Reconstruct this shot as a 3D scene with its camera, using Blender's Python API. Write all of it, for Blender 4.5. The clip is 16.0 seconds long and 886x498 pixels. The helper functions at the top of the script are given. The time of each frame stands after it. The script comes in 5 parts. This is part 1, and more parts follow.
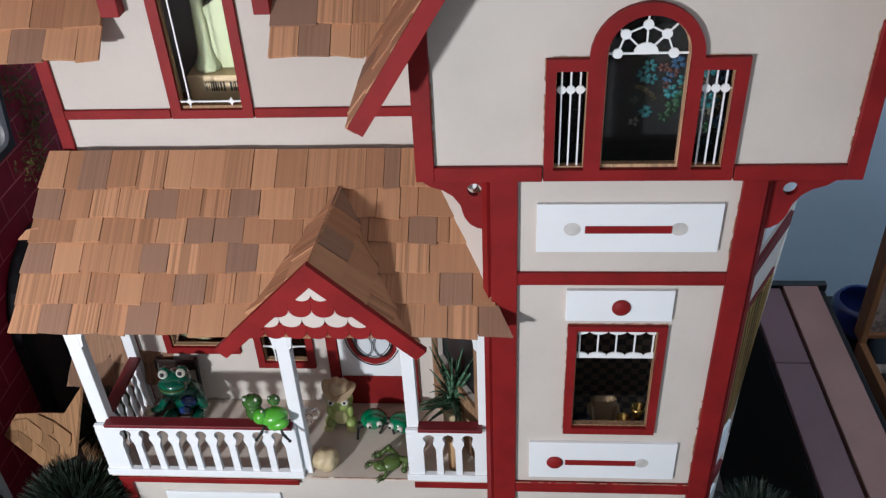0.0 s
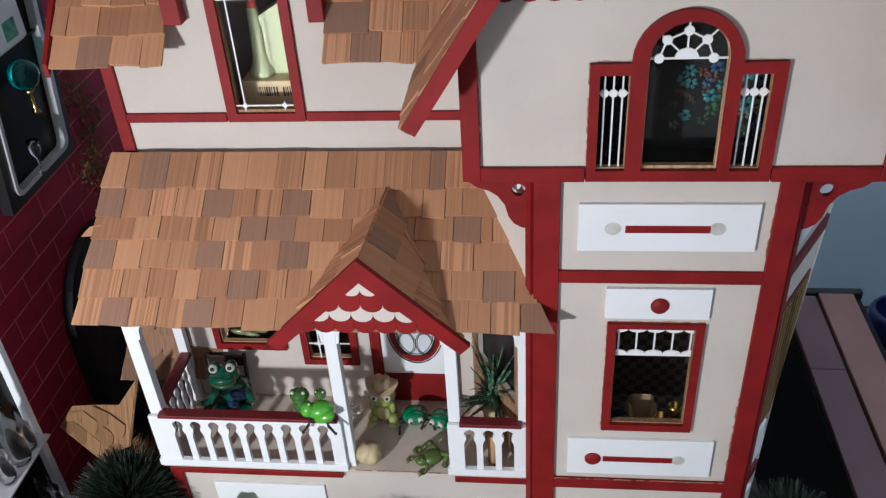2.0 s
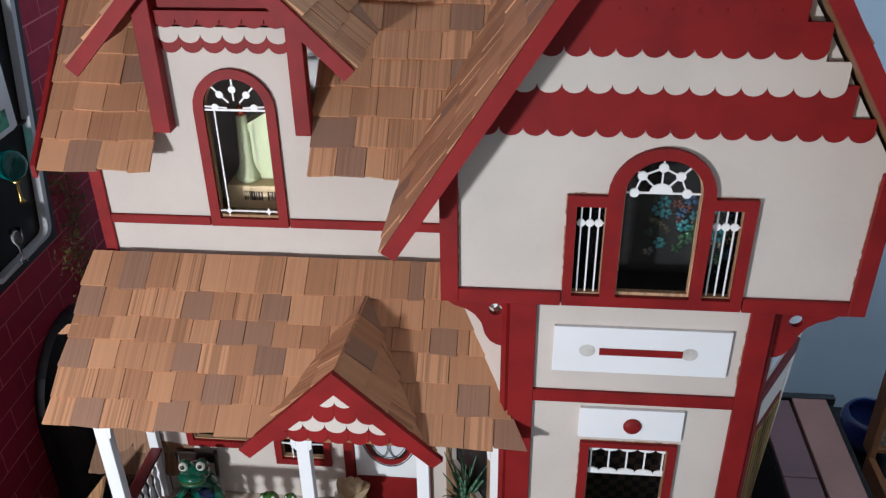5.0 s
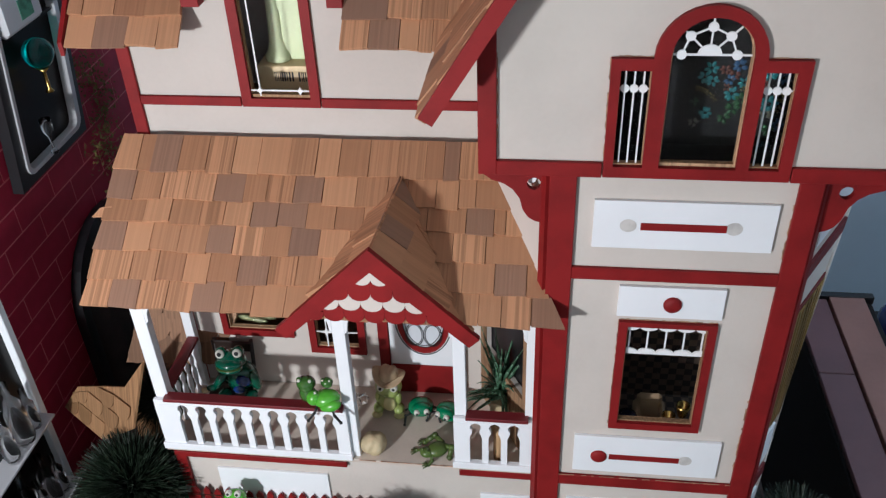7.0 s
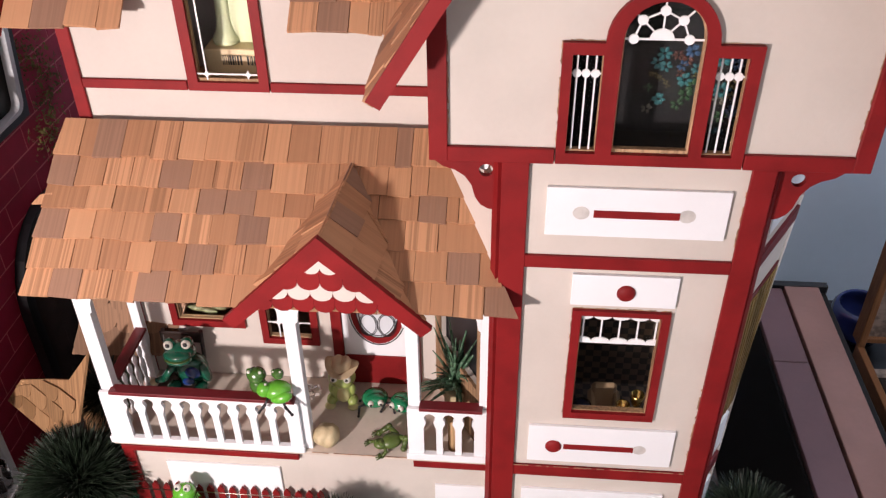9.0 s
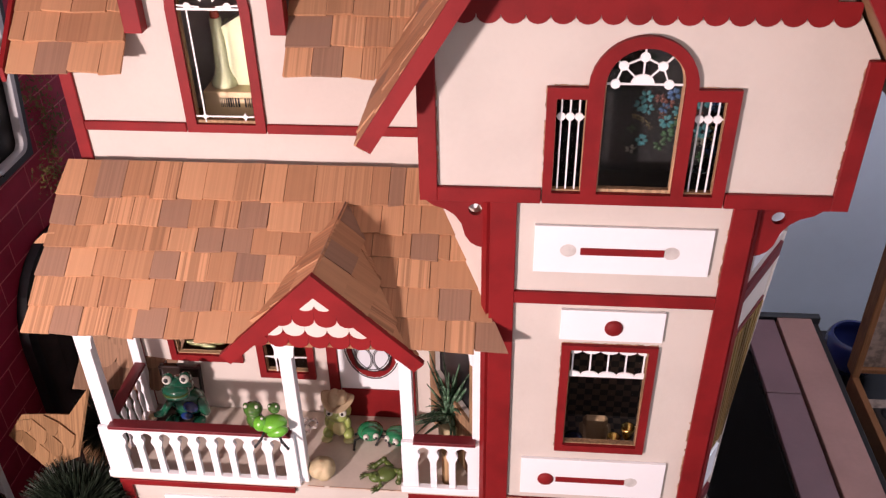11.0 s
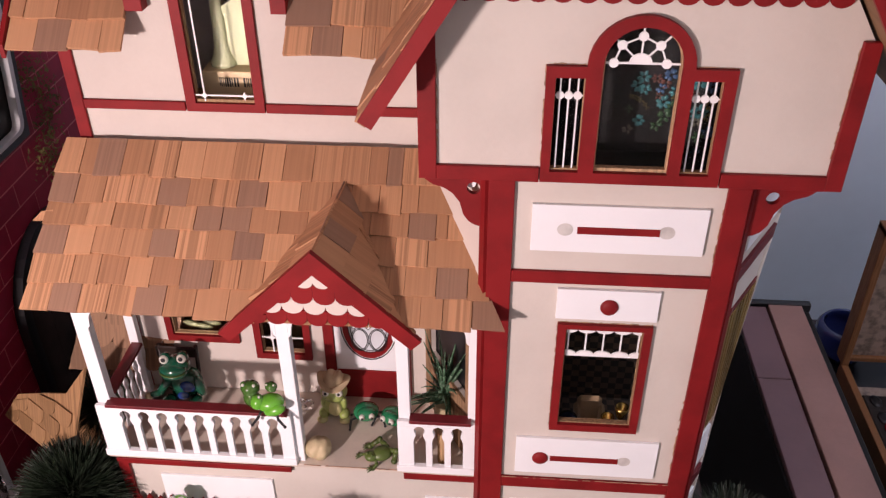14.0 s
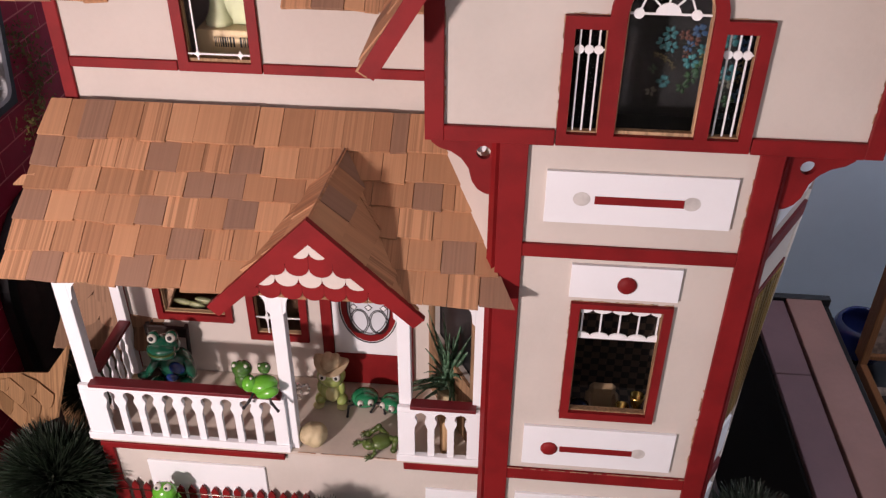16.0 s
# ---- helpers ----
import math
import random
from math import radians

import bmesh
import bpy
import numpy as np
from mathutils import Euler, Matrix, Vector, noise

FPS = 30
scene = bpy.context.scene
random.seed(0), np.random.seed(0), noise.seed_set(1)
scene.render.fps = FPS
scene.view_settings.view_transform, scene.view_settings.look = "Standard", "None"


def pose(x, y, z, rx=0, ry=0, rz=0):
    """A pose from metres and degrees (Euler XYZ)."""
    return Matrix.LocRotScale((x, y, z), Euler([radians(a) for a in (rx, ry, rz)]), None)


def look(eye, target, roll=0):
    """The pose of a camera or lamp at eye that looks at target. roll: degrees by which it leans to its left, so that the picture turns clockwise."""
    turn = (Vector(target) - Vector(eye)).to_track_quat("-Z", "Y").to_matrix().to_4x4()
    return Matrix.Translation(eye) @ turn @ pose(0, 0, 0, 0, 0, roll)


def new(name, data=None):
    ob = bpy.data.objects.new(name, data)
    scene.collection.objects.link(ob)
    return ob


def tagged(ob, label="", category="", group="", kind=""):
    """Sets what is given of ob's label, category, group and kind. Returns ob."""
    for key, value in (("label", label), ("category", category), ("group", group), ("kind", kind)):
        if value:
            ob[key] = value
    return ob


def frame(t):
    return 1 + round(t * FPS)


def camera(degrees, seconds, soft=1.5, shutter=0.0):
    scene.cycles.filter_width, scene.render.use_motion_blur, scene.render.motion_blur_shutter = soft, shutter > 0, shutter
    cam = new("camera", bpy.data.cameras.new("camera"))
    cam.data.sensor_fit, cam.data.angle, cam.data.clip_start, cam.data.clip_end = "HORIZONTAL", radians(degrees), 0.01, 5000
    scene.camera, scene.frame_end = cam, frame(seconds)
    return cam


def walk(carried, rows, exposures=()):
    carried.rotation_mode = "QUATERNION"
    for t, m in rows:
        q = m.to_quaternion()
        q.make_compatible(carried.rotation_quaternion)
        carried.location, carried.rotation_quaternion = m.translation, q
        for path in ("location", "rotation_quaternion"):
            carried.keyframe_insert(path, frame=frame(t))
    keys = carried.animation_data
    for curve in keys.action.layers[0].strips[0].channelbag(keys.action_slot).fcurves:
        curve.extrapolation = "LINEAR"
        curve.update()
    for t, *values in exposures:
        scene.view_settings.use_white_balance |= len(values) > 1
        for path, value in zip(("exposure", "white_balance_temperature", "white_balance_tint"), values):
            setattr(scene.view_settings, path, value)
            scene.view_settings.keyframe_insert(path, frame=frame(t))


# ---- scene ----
cam = camera(53.7, 16.0, soft=1.3)
PATH = [
    (0, (0.0498, -0.5509, 0.9020), (-0.0019, 0.0157, 0.4942), -3.02),
    (0.5, (0.0411, -0.5618, 0.9073), (-0.0169, 0.0135, 0.5129), -3.09),
    (1, (0.0419, -0.5757, 0.9162), (-0.0254, 0.0035, 0.5290), -3.00),
    (1.5, (0.0365, -0.5785, 0.9139), (-0.0320, -0.0023, 0.5223), -2.83),
    (2, (0.0401, -0.5803, 0.9089), (-0.0354, -0.0099, 0.5102), -3.88),
    (2.5, (0.0403, -0.5849, 0.9085), (-0.0352, -0.0149, 0.5092), -3.72),
    (3, (0.0371, -0.5892, 0.9213), (-0.0257, -0.0081, 0.5361), -3.10),
    (3.2, (0.0373, -0.5889, 0.9332), (-0.0284, 0.0013, 0.5625), -3.12),
    (5.3, (0.0431, -0.5645, 0.9468), (-0.0181, 0.0363, 0.5928), -0.88),
    (5.5, (0.0405, -0.5640, 0.9347), (-0.0245, 0.0251, 0.5621), -1.40),
    (6, (0.0379, -0.5686, 0.9190), (-0.0313, 0.0067, 0.5262), -1.69),
    (6.5, (0.0385, -0.5751, 0.9103), (-0.0387, -0.0044, 0.5124), -2.58),
    (7, (0.0345, -0.5758, 0.9056), (-0.0458, -0.0098, 0.5017), -2.43),
    (7.5, (0.0313, -0.5749, 0.8987), (-0.0457, -0.0114, 0.4907), -1.59),
    (8, (0.0322, -0.5779, 0.8964), (-0.0229, -0.0123, 0.4876), -0.52),
    (8.5, (0.0389, -0.5725, 0.8936), (-0.0109, -0.0088, 0.4815), -0.42),
    (9, (0.0438, -0.5657, 0.8955), (-0.0081, -0.0009, 0.4853), -0.80),
    (9.5, (0.0527, -0.5736, 0.9139), (-0.0005, 0.0043, 0.5224), -1.15),
    (9.7, (0.0508, -0.5734, 0.9103), (-0.0034, 0.0035, 0.5176), -1.06),
    (11.8, (0.0550, -0.5781, 0.9133), (-0.0003, 0.0008, 0.5235), -1.23),
    (12, (0.0521, -0.5782, 0.9138), (-0.0062, 0.0005, 0.5242), -1.41),
    (12.5, (0.0505, -0.5832, 0.9116), (0.0027, -0.0047, 0.5204), -0.98),
    (13, (0.0539, -0.5898, 0.9140), (0.0043, -0.0085, 0.5272), -1.11),
    (13.5, (0.0532, -0.5910, 0.9130), (0.0034, -0.0091, 0.5271), -1.02),
    (14, (0.0487, -0.5890, 0.9047), (0.0019, -0.0132, 0.5094), -0.36),
    (14.5, (0.0452, -0.5826, 0.8972), (-0.0029, -0.0054, 0.5042), -0.35),
    (15, (0.0523, -0.5825, 0.8971), (0.0060, -0.0019, 0.5088), -0.47),
    (15.5, (0.0548, -0.5732, 0.8804), (0.0089, 0.0079, 0.4928), -0.31),
    (16, (0.0454, -0.5615, 0.8555), (-0.0053, 0.0152, 0.4620), 0.37),
]
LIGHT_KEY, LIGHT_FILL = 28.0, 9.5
EXPOSURES = [
    (0.0, 0.0, 5850, 8), (7.5, 0.0, 5850, 8), (8.2, 0.1, 6100, 12), (9.0, 0.48, 6900, 24), (9.7, 0.59, 7200, 34),
    (12.5, 0.38, 7250, 37), (14.5, 0.18, 7150, 34), (16.0, 0.06, 7050, 30),
]
walk(cam, [(t, look(eye, target, roll)) for t, eye, target, roll in PATH], EXPOSURES)

# ---- light ----
world = bpy.data.worlds.new("room_air")
scene.world = world
world.use_nodes = True
world.node_tree.nodes["Background"].inputs[0].default_value = (0.8, 0.85, 1.0, 1)
world.node_tree.nodes["Background"].inputs[1].default_value = 0.15


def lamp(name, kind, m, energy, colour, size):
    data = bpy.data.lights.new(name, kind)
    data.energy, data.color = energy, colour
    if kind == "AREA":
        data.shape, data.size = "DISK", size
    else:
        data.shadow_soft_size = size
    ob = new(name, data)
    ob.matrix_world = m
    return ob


# the lamp in front of the house and to its left
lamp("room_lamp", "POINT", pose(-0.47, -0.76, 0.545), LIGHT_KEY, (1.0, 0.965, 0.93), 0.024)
# unseen fill, added high on the right to brighten the back wall
lamp("fill_lamp", "AREA", look((0.95, 0.10, 1.88), (0.92, 0.95, 0.0)), LIGHT_FILL, (0.78, 0.91, 1.0), 0.7)


# ---- materials ----
def material(name, colour, rough=0.6, metal=0.0, scale=60.0, vary=0.08, bump=0.1, spec=0.5, second=None, stretch=(1, 1, 1), coat=0.0, bump_scale=None):
    """Paint, plaster, plastic: a base colour with two scales of unevenness and fine relief."""
    mat = bpy.data.materials.new(name)
    mat.use_nodes = True
    t = mat.node_tree
    n, l = t.nodes, t.links
    b = n["Principled BSDF"]
    b.inputs["Roughness"].default_value, b.inputs["Metallic"].default_value = rough, metal
    b.inputs["Specular IOR Level"].default_value = spec
    b.inputs["Coat Weight"].default_value = coat
    tc, mp = n.new("ShaderNodeTexCoord"), n.new("ShaderNodeMapping")
    mp.inputs["Scale"].default_value = stretch
    l.new(tc.outputs["Object"], mp.inputs["Vector"])
    big, small = n.new("ShaderNodeTexNoise"), n.new("ShaderNodeTexNoise")
    big.inputs["Scale"].default_value, small.inputs["Scale"].default_value = scale * 0.3, scale * 6
    big.inputs["Detail"].default_value, small.inputs["Detail"].default_value = 4, 3
    for x in (big, small):
        l.new(mp.outputs[0], x.inputs["Vector"])
    mix = n.new("ShaderNodeMix")
    mix.data_type = "RGBA"
    dark = second or tuple(c * (1 - 2.2 * vary) for c in colour)
    mix.inputs["A"].default_value, mix.inputs["B"].default_value = (*dark, 1), (*colour, 1)
    add = n.new("ShaderNodeMath")
    add.operation = "MULTIPLY_ADD"
    l.new(small.outputs["Fac"], add.inputs[0])
    add.inputs[1].default_value = 0.5
    ramp = n.new("ShaderNodeMapRange")
    ramp.inputs["From Min"].default_value, ramp.inputs["From Max"].default_value = 0.35, 0.65
    l.new(big.outputs["Fac"], ramp.inputs["Value"])
    l.new(ramp.outputs[0], add.inputs[2])
    l.new(add.outputs[0], mix.inputs["Factor"])
    l.new(mix.outputs["Result"], b.inputs["Base Color"])
    if bump:
        bp = n.new("ShaderNodeBump")
        bp.inputs["Strength"].default_value, bp.inputs["Distance"].default_value = bump, 0.0006
        l.new(small.outputs["Fac"], bp.inputs["Height"])
        l.new(bp.outputs[0], b.inputs["Normal"])
    return mat


def wood(name, light, dark, grey, along="Y", rough=0.62, spread=1.0, streak=(0.25, 0.95)):
    """Thin sawn wood: tone differs from piece to piece, with streaks along the grain."""
    mat = bpy.data.materials.new(name)
    mat.use_nodes = True
    t = mat.node_tree
    n, l = t.nodes, t.links
    b = n["Principled BSDF"]
    b.inputs["Roughness"].default_value = rough
    b.inputs["Specular IOR Level"].default_value = 0.3
    info, tc = n.new("ShaderNodeObjectInfo"), n.new("ShaderNodeTexCoord")
    jump = n.new("ShaderNodeMath")
    jump.operation = "MULTIPLY"
    jump.inputs[1].default_value = 37.0
    l.new(info.outputs["Random"], jump.inputs[0])
    off = n.new("ShaderNodeVectorMath")
    l.new(tc.outputs["Object"], off.inputs[0])
    l.new(jump.outputs[0], off.inputs[1])
    mp = n.new("ShaderNodeMapping")
    mp.inputs["Scale"].default_value = {"X": (0.06, 1, 1), "Y": (1, 0.006, 0.004), "Z": (1, 1, 0.06)}[along]
    l.new(off.outputs[0], mp.inputs["Vector"])
    grain, fine = n.new("ShaderNodeTexNoise"), n.new("ShaderNodeTexNoise")
    grain.inputs["Scale"].default_value, fine.inputs["Scale"].default_value = 420, 1500
    grain.inputs["Detail"].default_value = 2
    blot = n.new("ShaderNodeTexNoise")
    blot.inputs["Scale"].default_value = 60
    l.new(off.outputs[0], blot.inputs["Vector"])
    for x in (grain, fine):
        l.new(mp.outputs[0], x.inputs["Vector"])
    tone = n.new("ShaderNodeValToRGB")
    tone.color_ramp.interpolation = "LINEAR"
    e = tone.color_ramp.elements
    e[0].position, e[0].color = 0.0, (*grey, 1)
    e[1].position, e[1].color = 1.0, (*light, 1)
    for pos, c in ((0.11, grey), (0.17, dark), (0.5, tuple((a + d) / 2 for a, d in zip(light, dark))), (0.75, light)):
        s = e.new(pos)
        s.color = (*c, 1)
    wob = n.new("ShaderNodeMath")
    wob.operation = "MULTIPLY_ADD"
    wob.inputs[1].default_value = 0.16 * spread
    l.new(blot.outputs["Fac"], wob.inputs[0])
    sub = n.new("ShaderNodeMath")
    sub.operation = "SUBTRACT"
    sub.inputs[1].default_value = 0.08 * spread
    l.new(info.outputs["Random"], sub.inputs[0])
    l.new(sub.outputs[0], wob.inputs[2])
    l.new(wob.outputs[0], tone.inputs["Fac"])
    # streak strength differs from piece to piece
    pw = n.new("ShaderNodeMath")
    pw.operation = "FRACT"
    m7 = n.new("ShaderNodeMath")
    m7.operation = "MULTIPLY"
    m7.inputs[1].default_value = 7.31
    l.new(info.outputs["Random"], m7.inputs[0])
    l.new(m7.outputs[0], pw.inputs[0])
    gr = n.new("ShaderNodeMapRange")
    gr.inputs["From Min"].default_value, gr.inputs["From Max"].default_value = 0.41, 0.59
    gr.inputs["To Min"].default_value, gr.inputs["To Max"].default_value = 0.66, 1.08
    l.new(grain.outputs["Fac"], gr.inputs["Value"])
    st = n.new("ShaderNodeMix")
    st.data_type = "FLOAT"
    st.inputs["A"].default_value = 1.0
    l.new(gr.outputs[0], st.inputs["B"])
    st2 = n.new("ShaderNodeMapRange")
    st2.inputs["To Min"].default_value, st2.inputs["To Max"].default_value = streak
    l.new(pw.outputs[0], st2.inputs["Value"])
    l.new(st2.outputs[0], st.inputs["Factor"])
    mul = n.new("ShaderNodeMix")
    mul.data_type, mul.blend_type = "RGBA", "MULTIPLY"
    mul.inputs["Factor"].default_value = 1.0
    l.new(tone.outputs[0], mul.inputs["A"])
    l.new(st.outputs["Result"], mul.inputs["B"])
    l.new(mul.outputs["Result"], b.inputs["Base Color"])
    bp = n.new("ShaderNodeBump")
    bp.inputs["Strength"].default_value, bp.inputs["Distance"].default_value = 0.5, 0.0005
    l.new(grain.outputs["Fac"], bp.inputs["Height"])
    l.new(bp.outputs[0], b.inputs["Normal"])
    return mat


def glass(name, colour=(1, 1, 1), rough=0.02, solid=False):
    mat = bpy.data.materials.new(name)
    mat.use_nodes = True
    b = mat.node_tree.nodes["Principled BSDF"]
    b.inputs["Base Color"].default_value = (*colour, 1)
    b.inputs["Transmission Weight"].default_value = 1.0
    b.inputs["Roughness"].default_value = rough
    b.inputs["IOR"].default_value = 1.45 if solid else 1.12
    return mat


CREAM = material("cream_paint", (0.612, 0.558, 0.504), 0.75, scale=40, vary=0.045, bump=0.28, spec=0.25)
RED = material("barn_red_paint", (0.230, 0.0105, 0.0112), 0.58, scale=90, vary=0.14, bump=0.12, spec=0.25)
REDWOOD = material("dark_red_rail_paint", (0.15, 0.009, 0.014), 0.5, scale=90, vary=0.12, bump=0.15)
WHITE = material("white_paint", (0.82, 0.84, 0.86), 0.6, scale=60, vary=0.02, bump=0.08, spec=0.3)
FRET = material("white_plastic", (0.86, 0.87, 0.87), 0.45, scale=80, vary=0.02, bump=0.0)
RAW = wood("raw_wood", (0.52, 0.33, 0.19), (0.36, 0.21, 0.11), (0.30, 0.18, 0.1), "Z", 0.7)
SHINGLE = wood("cedar_shingle", (0.51, 0.270, 0.143), (0.39, 0.204, 0.108), (0.30, 0.175, 0.118))
SHAKES = {
    "l": wood("cedar_light", (0.54, 0.290, 0.155), (0.50, 0.262, 0.138), (0.47, 0.245, 0.128), streak=(0.1, 0.5)),
    "m": wood("cedar_mid", (0.45, 0.235, 0.125), (0.40, 0.205, 0.108), (0.375, 0.190, 0.102), streak=(0.1, 0.6)),
    "s": wood("cedar_streaked", (0.54, 0.285, 0.152), (0.47, 0.242, 0.128), (0.44, 0.225, 0.118), streak=(0.85, 1.1)),
    "d": wood("cedar_grey", (0.31, 0.180, 0.118), (0.285, 0.160, 0.102), (0.265, 0.155, 0.105), streak=(0.05, 0.4)),
}
SHEATH = wood("roof_board", (0.34, 0.19, 0.10), (0.26, 0.14, 0.07), (0.22, 0.12, 0.06))
FLOORWOOD = material("porch_floor_paint", (0.64, 0.55, 0.47), 0.6, scale=50, vary=0.10, bump=0.2)
# near-black, with the shade of unlit rooms put into the colour
DARK = material("unlit_black", (0.004, 0.0035, 0.0035), 0.9, vary=0.2)
PANE = glass("window_glass")
BRASS = material("brass", (0.72, 0.48, 0.14), 0.25, 1.0, vary=0.05, bump=0.0)
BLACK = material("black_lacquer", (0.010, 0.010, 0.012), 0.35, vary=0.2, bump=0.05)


# ---- building helpers ----
def solid(bm, lo, hi, bevel=0.0, m=None, mat=0):
    """An axis-aligned block, with edges rounded by bevel, added to bm."""
    lo, hi = Vector(lo), Vector(hi)
    made = bmesh.ops.create_cube(bm, size=1.0)["verts"]
    c, s = (lo + hi) / 2, hi - lo
    for v in made:
        v.co = Vector((v.co.x * s.x, v.co.y * s.y, v.co.z * s.z)) + c
        if m is not None:
            v.co = m @ v.co
    faces = {f for v in made for f in v.link_faces}
    for f in faces:
        f.material_index = mat
    if bevel:
        bmesh.ops.bevel(bm, geom=list({e for f in faces for e in f.edges}), offset=bevel, segments=1, affect="EDGES", profile=0.5)
    return bm


def ball(bm, centre, radii, mat=0, turn=None, seg=14, rings=9):
    """An egg of three radii, added to bm."""
    if not hasattr(radii, "__len__"):
        radii = (radii,) * 3
    m = Matrix.Translation(centre) @ (turn or Matrix.Identity(4)) @ Matrix.Diagonal((*radii, 1))
    made = bmesh.ops.create_uvsphere(bm, u_segments=seg, v_segments=rings, radius=1.0, matrix=m)["verts"]
    for f in {f for v in made for f in v.link_faces}:
        f.material_index, f.smooth = mat, True
    return bm


def rod(bm, a, b, r1, r2=None, mat=0, seg=10):
    """A round bar from a to b, tapering from r1 to r2, added to bm."""
    a, b = Vector(a), Vector(b)
    d = b - a
    m = Matrix.Translation((a + b) / 2) @ d.to_track_quat("Z", "Y").to_matrix().to_4x4()
    made = bmesh.ops.create_cone(bm, cap_ends=True, segments=seg, radius1=r1, radius2=r1 if r2 is None else r2, depth=d.length, matrix=m)["verts"]
    for f in {f for v in made for f in v.link_faces}:
        f.material_index = mat
        f.smooth = len(f.verts) == 4
    return bm


def lathe(bm, profile, centre, mat=0, seg=20):
    """A turned body from (radius, height) pairs, added to bm."""
    rings = []
    for r, z in profile:
        rings.append([bm.verts.new((centre[0] + r * math.cos(2 * math.pi * k / seg), centre[1] + r * math.sin(2 * math.pi * k / seg), centre[2] + z)) for k in range(seg)])
    for a, b in zip(rings, rings[1:]):
        for k in range(seg):
            f = bm.faces.new((a[k], a[(k + 1) % seg], b[(k + 1) % seg], b[k]))
            f.smooth, f.material_index = True, mat
    for ring, flip in ((rings[0], True), (rings[-1], False)):
        f = bm.faces.new(ring[::-1] if flip else ring)
        f.material_index = mat
    return bm


def plate(bm, m, outer, holes=(), depth=0.003, mat=0):
    """A board cut to the outline, with holes: drawn in u, v and thick towards w, laid by m."""
    edges, start = [], len(bm.verts)
    fresh = []
    for loop in (outer, *holes):
        vs = [bm.verts.new((u, v, 0)) for u, v in loop]
        fresh += vs
        edges += [bm.edges.new((vs[k], vs[(k + 1) % len(vs)])) for k in range(len(vs))]
    faces = [g for g in bmesh.ops.triangle_fill(bm, use_beauty=True, use_dissolve=False, edges=edges)["geom"] if isinstance(g, bmesh.types.BMFace)]
    grown = bmesh.ops.extrude_face_region(bm, geom=faces)["geom"]
    up = [g for g in grown if isinstance(g, bmesh.types.BMVert)]
    for v in up:
        v.co.z += depth
    every = {f for v in fresh + up for f in v.link_faces}
    for f in every:
        f.material_index = mat
    bmesh.ops.recalc_face_normals(bm, faces=list(every))
    for v in fresh + up:
        v.co = m @ v.co
    return bm


def facing(y):
    """Boards that face the front: u is x, v is z, and thickness grows towards -y from this y."""
    return Matrix(((1, 0, 0, 0), (0, 0, -1, y), (0, 1, 0, 0), (0, 0, 0, 1)))


def rect(x0, z0, x1, z1):
    return [(x0, z0), (x1, z0), (x1, z1), (x0, z1)]


def arch(x0, z0, x1, spring, n=14):
    """A doorway outline with a round top."""
    c, r = (x0 + x1) / 2, (x1 - x0) / 2
    return [(x0, z0), (x1, z0)] + [(c + r * math.cos(math.pi * k / n), spring + r * math.sin(math.pi * k / n)) for k in range(n + 1)]


def circle(x, z, r, n=16):
    return [(x + r * math.cos(2 * math.pi * k / n), z + r * math.sin(2 * math.pi * k / n)) for k in range(n)]


def part(name, bm, mats, parent=None, label="", where=None):
    """Links a bmesh as one mesh object; under a thing or a part if parent is given."""
    me = bpy.data.meshes.new(name)
    bm.to_mesh(me)
    bm.free()
    for m in mats if isinstance(mats, (list, tuple)) else (mats,):
        me.materials.append(m)
    ob = new(name, me)
    if where is not None:
        ob.matrix_basis = where
    if parent is not None:
        ob.parent = parent
        if parent.type == "EMPTY":
            ob.matrix_parent_inverse = parent.matrix_basis.inverted()
        elif where is not None:
            ob.matrix_parent_inverse = parent.matrix_basis.inverted()
    if label:
        ob["label"] = label
    return ob


def thing(name, base, label, category, group=""):
    ob = new(name)
    ob.empty_display_size = 0.02
    ob.matrix_basis = Matrix.Translation(base)
    return tagged(ob, label, category, group)


def figurine(name, bm, mats, label, category, group=""):
    return tagged(part(name, bm, mats), label, category, group)


B = bmesh.new
GROUND = 0.12

# ---- the room ----
BRICK = material("brick_wallpaper", (0.42, 0.020, 0.056), 0.55, scale=14, vary=0.22, bump=0.05, spec=0.3)
MORTAR = material("mortar_print", (0.62, 0.16, 0.17), 0.6, scale=20, vary=0.1)
PLASTER = material("grey_blue_wall", (0.66, 0.80, 0.92), 0.8, scale=6, vary=0.05, bump=0.1)
CEIL = material("ceiling_white", (0.8, 0.8, 0.78), 0.9, scale=6, vary=0.03)
CARPET = material("dark_floor", (0.022, 0.016, 0.014), 0.9, scale=30, vary=0.2, bump=0.4)
XL, XR, YB, YF, ZF, ZC = -0.522, 1.35, 0.95, -2.2, -0.75, 1.95


def wall(name, lo, hi, mat, label, category="wall"):
    return tagged(part(name, solid(B(), lo, hi), mat), label, category, kind="structure")


left_wall = wall("wall_west", (XL - 0.1, -0.55, ZF), (XL - 0.0019, YB, ZC), MORTAR, "wall papered with a dark red brick print")
XO = -1.70
wall("wall_west_return", (XO, -0.55, ZF), (XL - 0.1, -0.45, ZC), CEIL, "plain white wall beside the brick one")
wall("wall_west_outer", (XO - 0.1, YF, ZF), (XO, -0.45, ZC), CEIL, "plain white outer wall")
wall("wall_north", (XL - 0.1, YB, ZF), (XR + 0.1, YB + 0.1, ZC), PLASTER, "plain pale blue-grey plaster wall")
wall("wall_east", (XR, YF, ZF), (XR + 0.1, YB, ZC), PLASTER, "plain pale blue-grey side wall")
